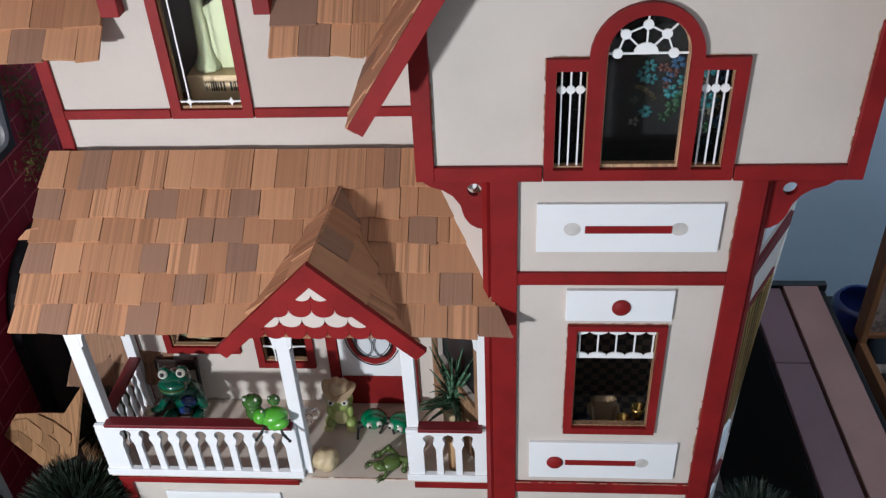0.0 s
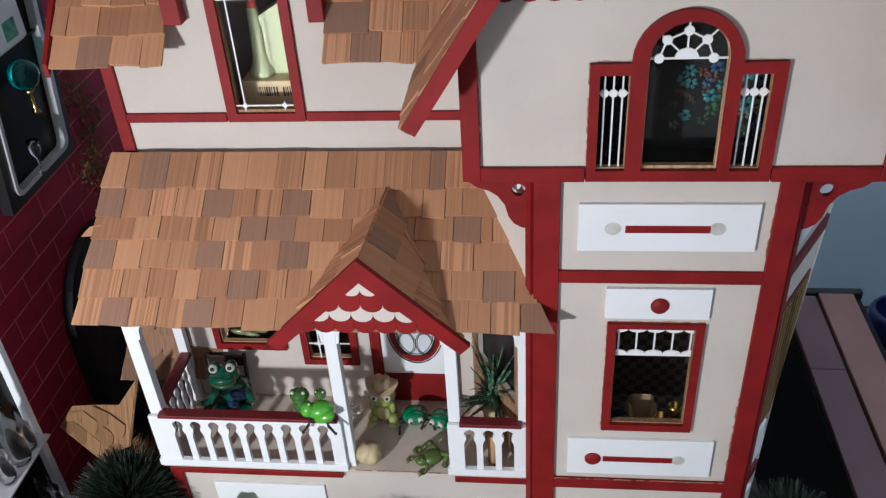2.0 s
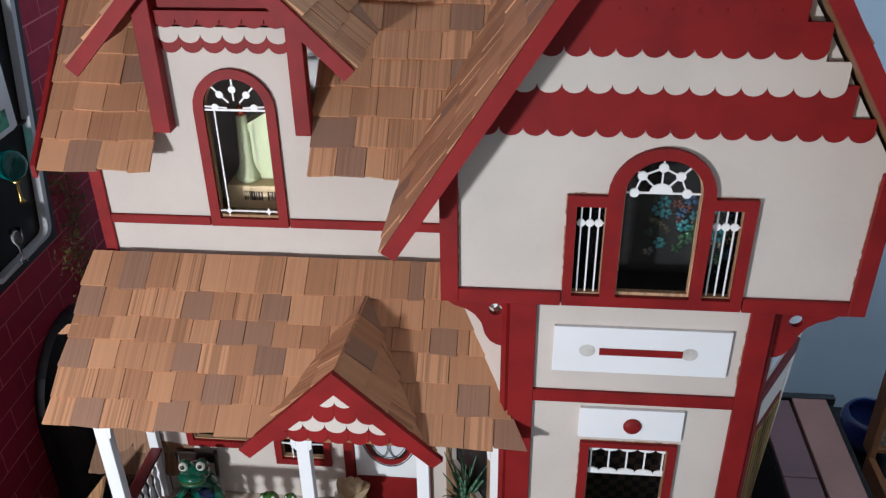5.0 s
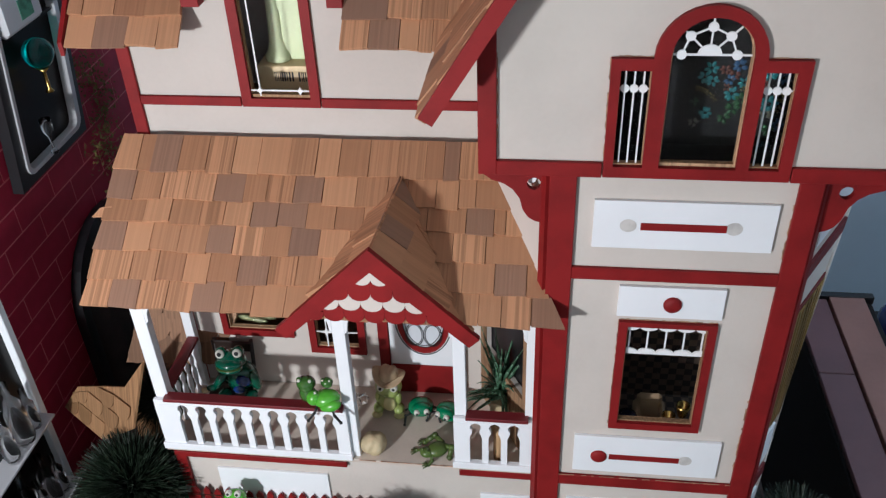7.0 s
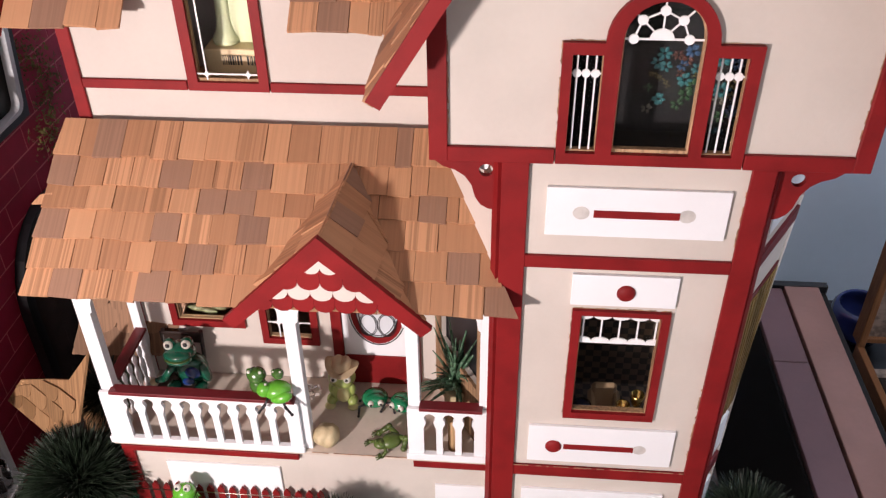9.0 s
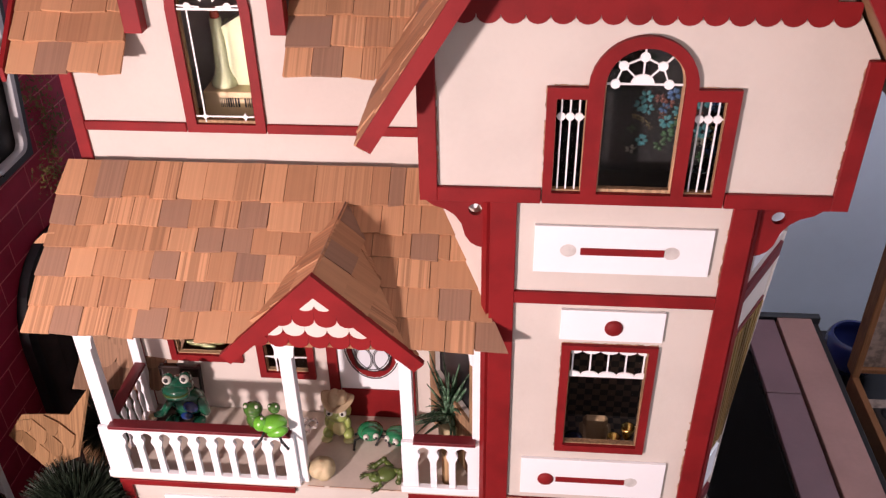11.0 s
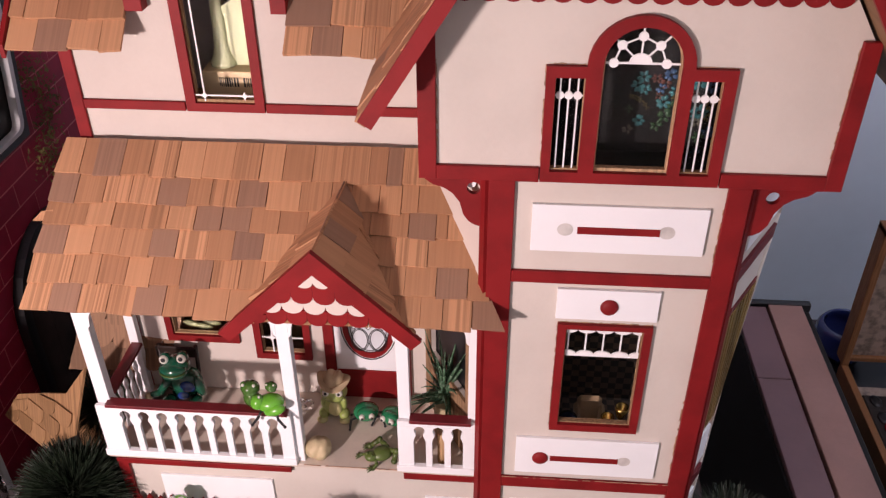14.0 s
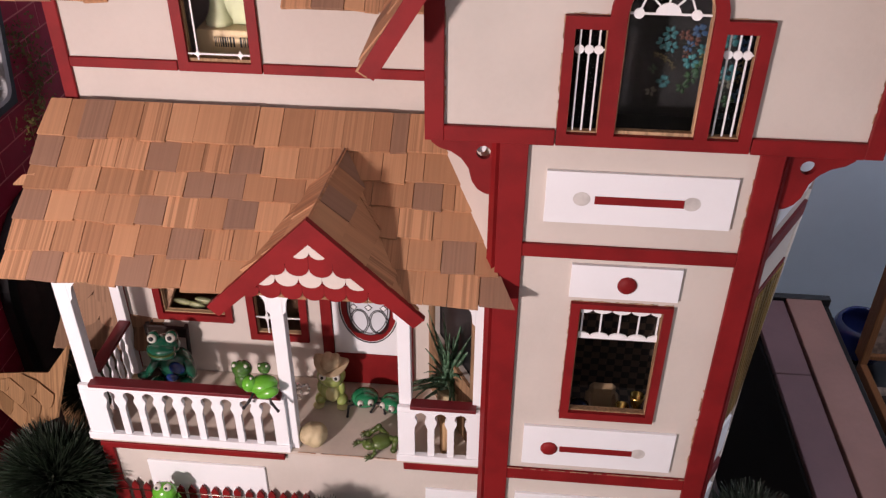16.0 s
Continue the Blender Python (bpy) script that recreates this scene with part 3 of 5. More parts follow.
# main roof
MR = slope((0, 0.0815, 0.6300), (1, 0, 0), (0, 1, 1))
main_roof = part("main_roof", plate(B(), MR @ Matrix.Translation((0, 0, -0.0045)), [(-0.372, 0.003), (-0.278, 0.003), (-0.275, 0.05), (-0.275, 0.30), (-0.372, 0.30)], [], 0.004), SHEATH, house, "cedar-shingled main roof")
mv = [(0.0272 * k, 0.0272 * (k + 1)) for k in range(11)]
EAST_COURSES = ("-113s -88d -72l -61s -34s -8m 20l 50m", "-99d -71s -50m -28m 2l 28s 50m")
WEST_COURSES = ("-348l -319d -292l -273l", "-360m -332l -305m -273m", "-349m -322l -292m -273s", "-345m -310l -273d", "-343d -312l -273m")


shingles(main_roof, MR, mv, lambda v: -0.3730, lambda v: -0.2730 - (0.0 if v < 0.03 else 0.002), seed=31, joints=courses(WEST_COURSES))
right_roof = part("main_roof", plate(B(), MR @ Matrix.Translation((0, 0, -0.0045)), [(-0.134, 0.003), (0.10, 0.003), (0.10, 0.30), (-0.134, 0.30)], [], 0.004), SHEATH, house, "cedar-shingled main roof")
shingles(right_roof, MR, mv, lambda v: -0.1365, lambda v: 0.05, seed=35, joints=courses(EAST_COURSES))
part("rake_board", plate(B(), Matrix(((0, 0, -1, -0.3735), (1, 0, 0, 0), (0, 1, 0, 0), (0, 0, 0, 1))), [(0.079, 0.6230), (0.29, 0.8340), (0.29, 0.846), (0.079, 0.635)], [], 0.004), RED, house)
# dormer
for x0, x1 in ((-0.2735, -0.2580), (-0.1495, -0.1360)):
    board("dormer_post", (x0, 0.1040, 0.6570), (x1, WALLY - 0.0002, 0.790))
DX, DZ = -0.2050, 0.8440
dormer = part("dormer_gable", plate(B(), facing(WALLY - 0.0002), [(-0.258, 0.7335), (-0.1495, 0.7335), (-0.1495, 0.785), (DX, 0.835), (-0.258, 0.785)], [], 0.0015), RED, house, "red dormer gable with white fish scales")
for k in range(6):
    scale(dormer, -0.2495 + 0.0183 * k, 0.7245, 0.1152, 0.0183, 0.0135, RED, 0.0014)
    scale(dormer, -0.2495 + 0.0183 * k, 0.7335, 0.1136, 0.0183, 0.0135, CREAM, 0.0016)
    scale(dormer, -0.2495 + 0.0183 * k, 0.7465, 0.1118, 0.0183, 0.014, RED, 0.0016)
for s in (-1, 1):
    G = slope((DX, 0, DZ), (0, s, 0), (-s * 0.70, 0, 0.714))
    lo, hi = ((lambda v: 0.076), (lambda v: 0.27)) if s > 0 else ((lambda v: -0.27), (lambda v: -0.076))
    deck = part("dormer_roof", plate(B(), G @ Matrix.Translation((0, 0, -0.0035)), [(lo(0), -0.164), (hi(0), -0.164), (hi(0), -0.002), (lo(0), -0.002)], [], 0.0032), RED, dormer)
    shingles(deck, G, [(-0.166 + 0.0277 * k, -0.166 + 0.0277 * (k + 1)) for k in range(6)], lo, hi, seed=41 + s)
    d = Vector((s * 0.70, -0.714))
    a, b = Vector((DX, DZ)), Vector((DX, DZ)) + d * 0.166
    inn = Vector((-s * 0.714, -0.70)) * 0.012
    part("barge_board", plate(B(), facing(0.0765), [tuple(a), tuple(b), tuple(b + inn), (DX, DZ - 0.0172)], [], 0.0040), RED, dormer)

# ---- the tower ----
TY, UY = 0.004, -0.001
W_OUT, W_IN = rect(0.0995, 0.2990, 0.1805, 0.4265), rect(0.1068, 0.3065, 0.1735, 0.4215)
part("tower_wall", plate(B(), facing(TY + 0.006), rect(0.0370, GROUND, 0.2360, 0.5690), [W_IN], 0.006), CREAM, house)
BAY_L, BAY_R = (-0.0300, 0.1185), (0.2960, 0.1000)


def bay(x0, y0, x1, y1):
    """The frame of a slanting bay wall: u along it from the front corner, v up, w outwards."""
    d = Vector((x1 - x0, y1 - y0, 0))
    a = d.normalized()
    n = a.cross(Vector((0, 0, 1)))
    return Matrix(((a.x, 0, n.x, x0), (a.y, 0, n.y, y0), (0, 1, 0, 0), (0, 0, 0, 1))), d.length


BL, len_l = bay(0.0370, TY, *BAY_L)
BR, len_r = bay(0.2360, TY, *BAY_R)
EDGE = [(GROUND, 0.026), (0.2600, 0.044), (0.3300, 0.052), (0.4880, 0.110), (0.5690, 0.134)]


def edge(v):
    """Where the warped right face of the bay ends, at height v."""
    for (z0, u0), (z1, u1) in zip(EDGE, EDGE[1:]):
        if v <= z1:
            return u0 + (u1 - u0) * (v - z0) / (z1 - z0)
    return EDGE[-1][1]


def strip(v0, v1, u0, inset, w0, w1, name, mat, label="", parent=None):
    """A board on the right face from u0 to the warped edge."""
    zs = [v0] + [z for z, _ in EDGE if v0 < z < v1] + [v1]
    out = [(u0, v0)] + [(max(edge(z) - inset, u0 + 0.002), z) for z in zs] + [(u0, v1)]
    return part(name, plate(B(), BR @ Matrix.Translation((0, 0, w0)), out, [], w1 - w0), mat, parent or house, label)


bay_l = part("bay_wall", plate(B(), BL @ Matrix.Translation((0, 0, 0.005)), rect(0.0, GROUND, len_l, 0.5690), [rect(0.030, 0.300, len_l - 0.020, 0.425)], -0.005), CREAM, house)
bay_r = strip(GROUND, 0.5690, 0.0, 0.0, -0.005, 0.0, "bay_wall", CREAM)
GOLD = material("gold_blind", (0.42, 0.28, 0.09), 0.35, 0.4, scale=160, vary=0.35, bump=0.6, stretch=(1, 1, 0.05))


def on(m, u0, v0, u1, v1, w0, w1, name, mat, label=""):
    return part(name, solid(B(), (u0, v0, min(w0, w1)), (u1, v1, max(w0, w1)), 0.0004, m), mat, house, label)


# the right bay face: trim, gold blind, panels, frayed white edge
on(BR, 0.0006, GROUND, 0.012, 0.5690, 0.0002, 0.0032, "corner_trim", RED)
strip(0.4690, 0.4810, 0.0122, 0.004, 0.0002, 0.0030, "band_trim", REDWOOD)
strip(0.2165, 0.2300, 0.0122, 0.004, 0.0002, 0.0030, "band_trim", REDWOOD)
strip(0.4960, 0.5450, 0.020, 0.010, 0.0002, 0.0025, "white_panel", WHITE)
strip(0.2440, 0.2830, 0.0150, 0.008, 0.0002, 0.0025, "white_panel", WHITE)
strip(0.1300, 0.2000, 0.0150, 0.006, 0.0002, 0.0025, "white_panel", WHITE)
bw = strip(0.2920, 0.4330, 0.0130, 0.006, 0.0002, 0.0016, "bay_window", REDWOOD, "bay window with a gold slatted blind")
for k in range(10):
    f0, f1 = k / 10, (k + 0.86) / 10
    e0, e1 = edge(0.2960) - 0.0145, edge(0.4290) - 0.0145
    quad = [(0.0145 + (e0 - 0.006) * f0, 0.2960), (0.0145 + (e0 - 0.006) * f1, 0.2960), (0.0145 + (e1 - 0.006) * f1, 0.4290), (0.0145 + (e1 - 0.006) * f0, 0.4290)]
    part("blind_slat", plate(B(), BR @ Matrix.Translation((0, 0, 0.0017)), quad, [], 0.0008 + 0.0004 * (k % 3)), GOLD, bw)
strip(GROUND, 0.5690, 0.0, 0.0, -0.0056, -0.0051, "edge_strip", WHITE)
for (z0, u0), (z1, u1) in zip(EDGE, EDGE[1:]):
    part("edge_bead", rod(B(), BR @ Vector((u0, z0, 0.0)), BR @ Vector((u1, z1, 0.0)), 0.0022, 0.0022, 0, 8), CREAM, house)
# the left bay face with its dark window behind the plant
on(BL, 0.0003, GROUND, 0.0085, 0.5690, -0.0002, -0.0030, "corner_trim", RED)
bwl = part("bay_window", plate(B(), BL @ Matrix.Translation((0, 0, -0.0001)), rect(0.022, 0.226, len_l - 0.012, 0.4310), [rect(0.030, 0.300, len_l - 0.020, 0.425)], -0.0032), RAW, house, "bay window in a bare wood surround")
# black block instead of glass: the unlit room behind is in its colour
part("pane", solid(B(), (0.028, 0.298, 0.0062), (len_l - 0.018, 0.427, 0.0075), 0, BL), BLACK, bwl, "opaque black window pane")
# near-black sheet carries the shade of the tower's inside
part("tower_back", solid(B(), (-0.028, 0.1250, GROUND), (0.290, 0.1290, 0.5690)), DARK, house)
# front trim of the tower
board("corner_trim", (0.0366, 0.0000, GROUND), (0.0572, TY, 0.5690))
board("corner_trim", (0.2195, 0.0000, GROUND), (0.2372, TY, 0.5690))
board("band_trim", (0.0572, 0.0004, 0.4695), (0.2195, TY, 0.4812))
board("band_trim", (0.0572, 0.0004, 0.2165), (0.2195, TY, 0.2300))


def slot_panel(x0, z0, x1, z1, cx0, cx1, z, knob=False):
    """A white card with a red sawn slot and two rings, one of which may hold a red knob."""
    p = board("white_panel", (x0, 0.0006, z0), (x1, TY, z1), WHITE, bevel=0.0003)
    board("slot", (cx0 + 0.0095, -0.0002, z - 0.0036), (cx1 - 0.0055, 0.0006, z + 0.0030), RED, p, 0.0002)
    for x in (cx0, cx1):
        if knob and x == cx0:
            bm = B()
            ball(bm, (x, 0.0002, z - 0.0005), (0.0078, 0.0034, 0.0078))
            part("knob", bm, RED, p, "round red knob")
        else:
            part("glue_spot", plate(B(), facing(0.0007), oval(x, z, 0.0064, 0.0058), [], 0.0003), GLUE, p)
    return p


GLUE = material("bare_spot", (0.60, 0.58, 0.55), 0.8, scale=300, vary=0.12, bump=0.5)
slot_panel(0.0716, 0.5020, 0.2092, 0.5458, 0.0985, 0.1785, 0.5235)
slot_panel(0.0697, 0.2385, 0.2040, 0.2862, 0.0935, 0.1733, 0.2605, True)
mid = board("white_panel", (0.0968, 0.0006, 0.4325), (0.1824, TY, 0.4640), WHITE, bevel=0.0003)
bm = B()
ball(bm, (0.1410, 0.0004, 0.4470), (0.0078, 0.0040, 0.0080))
part("knob", bm, RED, mid, "round red knob")
board("white_panel", (0.0660, 0.0008, 0.1280), (0.2040, TY, 0.1960), WHITE, bevel=0.0003)
# tower window
tw = window("tower_window", W_OUT, W_IN, TY, "red tower window with white fretted top light")
FZ0, FZ1 = 0.3880, 0.4205


def humps(z, sz):
    """Five half-round humps, one at each bar, growing from z in the direction sz."""
    pts = []
    for k in range(5):
        cx = 0.1100 + 0.0152 * k
        for j in range(9):
            a = math.pi * (1 - j / 8)
            x = min(max(cx + 0.0076 * math.cos(a), 0.1072), 0.1732)
            pts.append((x + 0.00002 * j + 0.0002 * k, z + sz * (0.0022 + 0.0042 * math.sin(a))))
    return pts


part("fret_top", plate(B(), facing(0.0060), [(0.1070, FZ1)] + humps(FZ1, -1) + [(0.1746, FZ1)], [], 0.0012), FRET, tw)
part("fret_foot", plate(B(), facing(0.0060), [(0.1070, FZ0)] + humps(FZ0, 1) + [(0.1746, FZ0)], [], 0.0012), FRET, tw)
for k in range(5):
    bar((0.1100 + 0.0152 * k, FZ0 + 0.003), (0.1100 + 0.0152 * k, FZ1 - 0.003), 0.0060, 0.0007, tw)

# inside the tower: a chequered wall, furniture glimpsed through the pane
mat = bpy.data.materials.new("chequer_paper")
mat.use_nodes = True
nt = mat.node_tree
ck, tcx = nt.nodes.new("ShaderNodeTexChecker"), nt.nodes.new("ShaderNodeTexCoord")
ck.inputs["Scale"].default_value = 125
ck.inputs["Color1"].default_value, ck.inputs["Color2"].default_value = (0.10, 0.065, 0.045, 1), (0.022, 0.014, 0.011, 1)
nt.links.new(tcx.outputs["Object"], ck.inputs["Vector"])
nt.links.new(ck.outputs["Color"], nt.nodes["Principled BSDF"].inputs["Base Color"])
nt.nodes["Principled BSDF"].inputs["Roughness"].default_value = 0.6
part("tower_room_wall", solid(B(), (0.0560, 0.1150, 0.2345), (0.2195, 0.1215, 0.4690)), mat, house, "chequered brown and black wallpaper")
part("tower_room_floor", solid(B(), (0.0560, 0.0101, 0.2311), (0.2195, 0.1150, 0.2345)), mat, house, "chequered brown and black floor")
FABRIC = material("beige_fabric", (0.35, 0.24, 0.14), 0.9, scale=80, vary=0.15, bump=0.4)
NAVY = material("navy_glaze", (0.012, 0.02, 0.055), 0.2, vary=0.2)
armchair = thing("toy_armchair", (0.142, 0.040, 0.2345), "beige toy armchair in the tower room", "toy chair")
part("seat", solid(B(), (0.130, 0.026, 0.2345), (0.152, 0.046, 0.2760), 0.006), FABRIC, armchair)
part("backrest", solid(B(), (0.129, 0.044, 0.2345), (0.153, 0.052, 0.3000), 0.0035), FABRIC, armchair)
for x in (0.1260, 0.1500):
    part("armrest", solid(B(), (x, 0.026, 0.2345), (x + 0.006, 0.052, 0.2900), 0.0028), FABRIC, armchair)
bm = B()
lathe(bm, [(0.006, 0), (0.007, 0.030), (0.0095, 0.042), (0.0110, 0.050), (0.0085, 0.058), (0.003, 0.061)], (0.119, 0.026, 0.2345))
figurine("toy_vase", bm, NAVY, "dark blue round toy vase in the tower room", "toy vase")
for x, y, h in ((0.157, 0.026, 0.060), (0.170, 0.030, 0.070), (0.164, 0.021, 0.052)):
    bm = B()
    lathe(bm, [(0.0055, 0), (0.0018, 0.004), (0.0018, h - 0.016), (0.0045, h - 0.013), (0.0062, h - 0.004), (0.0066, h), (0.0056, h), (0.0030, h - 0.010), (0.0005, h - 0.011)], (x, y, 0.2345), seg=12)
    figurine("brass_candlestick", bm, BRASS, "shiny brass toy candlestick in the tower room", "toy candlestick", "tower candlesticks")

# ---- upper storey of the tower ----
CX = 0.1413
ROOF = 1.564


def rake(x, z0=0.7330, x0=0.0180):
    """Height of the underside of the tower roof over x, on the left half."""
    return z0 + (x - x0) * ROOF


U_C = arch(0.1150, 0.5785, 0.1700, 0.6650)
U_L, U_R = rect(0.0822, 0.5785, 0.1035, 0.6545), rect(0.1790, 0.5785, 0.2004, 0.6545)
XA, XB = -0.0162, 2 * CX + 0.0162
outer = [(XA, 0.5690), (XB, 0.5690), (XB, rake(XA)), (CX, rake(CX)), (XA, rake(XA))]
part("upper_wall", plate(B(), facing(UY + 0.006), outer, [U_C, U_L, U_R], 0.006), CREAM, house)
for x in (XA, XB - 0.005):
    part("upper_side_wall", solid(B(), (x, UY + 0.0062, 0.5690), (x + 0.005, 0.40, rake(XA))), CREAM, house)
# floor and lining coloured near-black in place of the upper room's shade
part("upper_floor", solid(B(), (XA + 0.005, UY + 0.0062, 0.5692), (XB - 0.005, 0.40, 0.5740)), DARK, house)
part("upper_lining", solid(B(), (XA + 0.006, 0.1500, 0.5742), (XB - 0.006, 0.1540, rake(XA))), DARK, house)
board("corner_trim", (XA - 0.001, -0.0050, 0.5690), (-0.0035, UY, rake(XA) + 0.006))
board("corner_trim", (0.2870, -0.0050, 0.5690), (XB + 0.001, UY, rake(XA) + 0.006))
board("band_trim", (-0.0035, -0.0050, 0.5688), (0.0745, UY, 0.5808))
board("band_trim", (0.2100, -0.0050, 0.5688), (0.2870, UY, 0.5808))
# the three-light arched window
n = 16
r_out = 0.0375
out = [(0.0753, 0.5695), (0.2088, 0.5695), (0.2088, 0.6630), (CX + r_out, 0.6630)]
out += [(CX + r_out * math.cos(math.pi * k / n), 0.6635 + r_out * math.sin(math.pi * k / n)) for k in range(n + 1)]
out += [(CX - r_out, 0.6630), (0.0753, 0.6630)]
uw = part("arched_window", plate(B(), facing(UY), out, [U_L, U_C, U_R], 0.0042), RED, house, "three-light red window with arched centre")
for hole in (U_L, U_C, U_R):
    c = (sum(u for u, v in hole) / len(hole), sum(v for u, v in hole) / len(hole))
    small = [(c[0] + (u - c[0]) * 0.955, c[1] + (v - c[1]) * 0.972) for u, v in hole]
    part("reveal", plate(B(), facing(UY + 0.005), hole, [small], 0.0048), RAW, uw, "bare wood reveal")
    p = part("pane", plate(B(), facing(UY + 0.0040), small, [], 0.0008), PANE, uw)
    p.visible_shadow = False
yb = UY + 0.0024
bar((0.1160, 0.6645), (0.1690, 0.6645), yb, 0.0007, uw)
SB = (0.1408, 0.6645)
part("sunburst", plate(B(), facing(yb), [(SB[0] + 0.0082 * math.cos(math.pi * k / 12), SB[1] + 0.0075 * math.sin(math.pi * k / 12)) for k in range(13)], [], 0.0012), FRET, uw, "white half-round sunburst")
dots = [(0.1222, 0.6645), (0.1268, 0.6778), (0.1408, 0.6842), (0.1534, 0.6778), (0.1590, 0.6645)]
for (x, z) in dots:
    disc(x, z, yb, 0.0035, uw)
for a, b in zip(dots, dots[1:]):
    bar(a, b, yb, 0.0006, uw)
for x, z in dots[1:4]:
    d = Vector((x - SB[0], z - SB[1])).normalized()
    bar((SB[0] + d.x * 0.007, SB[1] + d.y * 0.007), (SB[0] + d.x * 0.0275, SB[1] + d.y * 0.0275), yb, 0.0006, uw)
for base, xs in ((U_L, (0.0863, 0.0926, 0.0990)), (U_R, (0.1832, 0.1895, 0.1958))):
    for x in xs:
        bar((x, 0.5795), (x, 0.6545), yb, 0.0006, uw)
        disc(x, 0.6388, yb, 0.0031, uw)
    bar((base[0][0], 0.6388), (base[1][0], 0.6388), yb, 0.0006, uw)
# painted flowers on the screen inside the upper room
TEAL = material("teal_paint", (0.014, 0.125, 0.135), 0.5, vary=0.2)
LEAF = material("leaf_paint", (0.012, 0.060, 0.018), 0.5, vary=0.25)
OCHRE = material("ochre_paint", (0.11, 0.080, 0.015), 0.5, vary=0.2)
PINK = material("rose_paint", (0.085, 0.022, 0.012), 0.5, vary=0.2)
PALE = material("pale_paint", (0.13, 0.125, 0.09), 0.5, vary=0.2)
screen = thing("painted_screen", (0.16, 0.042, 0.5742), "black screen painted with teal and green flowers", "screen")
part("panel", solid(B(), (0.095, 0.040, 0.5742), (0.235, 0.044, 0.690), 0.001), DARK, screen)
r = random.Random(5)
BLUEP = material("blue_paint", (0.015, 0.060, 0.13), 0.5, vary=0.2)
TEALD = material("dark_teal_paint", (0.006, 0.045, 0.06), 0.5, vary=0.2)
BED = [(0.1510, 0.6380, 0.0055, TEAL, 6), (0.1470, 0.6310, 0.0052, TEAL, 6), (0.1530, 0.6280, 0.0048, TEAL, 6), (0.1510, 0.6020, 0.005, TEAL, 9), (0.1420, 0.6110, 0.0035, LEAF, 4), (0.1430, 0.5940, 0.0042, PALE, 5), (0.1680, 0.6180, 0.006, TEAL, 7), (0.1750, 0.6130, 0.0062, LEAF, 7), (0.1610, 0.6370, 0.0042, PINK, 6), (0.1680, 0.6330, 0.0045, PINK, 6), (0.1710, 0.6400, 0.0055, BLUEP, 8), (0.1760, 0.6270, 0.005, TEAL, 6), (0.1640, 0.6230, 0.0035, PINK, 5), (0.1700, 0.6060, 0.0055, LEAF, 6), (0.1650, 0.5980, 0.005, LEAF, 5), (0.1760, 0.6220, 0.003, OCHRE, 5), (0.1650, 0.6290, 0.0045, BLUEP, 6)]
BED += [(0.1930, 0.6340, 0.006, TEAL, 7), (0.1910, 0.6260, 0.0035, PINK, 5), (0.2030, 0.6160, 0.005, OCHRE, 6), (0.1960, 0.6100, 0.007, TEAL, 9), (0.1950, 0.6020, 0.005, PALE, 6), (0.2030, 0.6060, 0.0035, OCHRE, 5), (0.2030, 0.6310, 0.005, BLUEP, 7), (0.2050, 0.5930, 0.0055, BLUEP, 7), (0.1990, 0.5890, 0.0055, LEAF, 6), (0.1980, 0.5740, 0.0055, TEALD, 7), (0.2120, 0.5840, 0.0045, LEAF, 5)]
BED += [(0.1430, 0.6220, 0.0022, OCHRE, 3), (0.1450, 0.6220, 0.0022, OCHRE, 3), (0.1470, 0.6210, 0.0022, OCHRE, 3), (0.1490, 0.6200, 0.0022, OCHRE, 3), (0.1510, 0.6180, 0.0022, OCHRE, 3), (0.1540, 0.6160, 0.0022, OCHRE, 3), (0.1560, 0.6130, 0.0022, OCHRE, 3)]
for cx, cz, rad, m_, count in BED:
    bm = B()
    for k in range(count):
        a = 2 * math.pi * k / count + r.uniform(-0.3, 0.3)
        x, z = cx + rad * 0.62 * math.cos(a), cz + rad * 0.62 * math.sin(a)
        ball(bm, (x, 0.0398, z), (rad * 0.42, 0.0004, rad * 0.26), turn=Matrix.Rotation(-a, 4, "Y"), seg=8, rings=5)
    part("flower", bm, m_, screen)

# fish-scale rows in the tower gable
tg = part("tower_gable", plate(B(), facing(UY - 0.0004), [(0.020, 0.7180), (2 * CX - 0.020, 0.7180), (CX, rake(CX) - 0.004)], [], 0.0012), RED, house, "tower gable clad in red and cream fish scales")
for z, col, y, h in ((0.7080, RED, UY - 0.0016, 0.040), (0.7400, CREAM, UY - 0.0032, 0.032), (0.7655, RED, UY - 0.0048, 0.032), (0.792, RED, UY - 0.0062, 0.030), (0.818, RED, UY - 0.0076, 0.030)):
    half = (rake(CX) - z) / ROOF - 0.004
    count = int(2 * half / 0.0166)
    for k in range(count):
        x = CX + (k - (count - 1) / 2) * 0.0166
        top = min(h, rake(x if x < CX else 2 * CX - x) - z - 0.006)
        if top > 0.010:
            scale(tg, x, z, y, 0.0166, top, col, 0.0014)
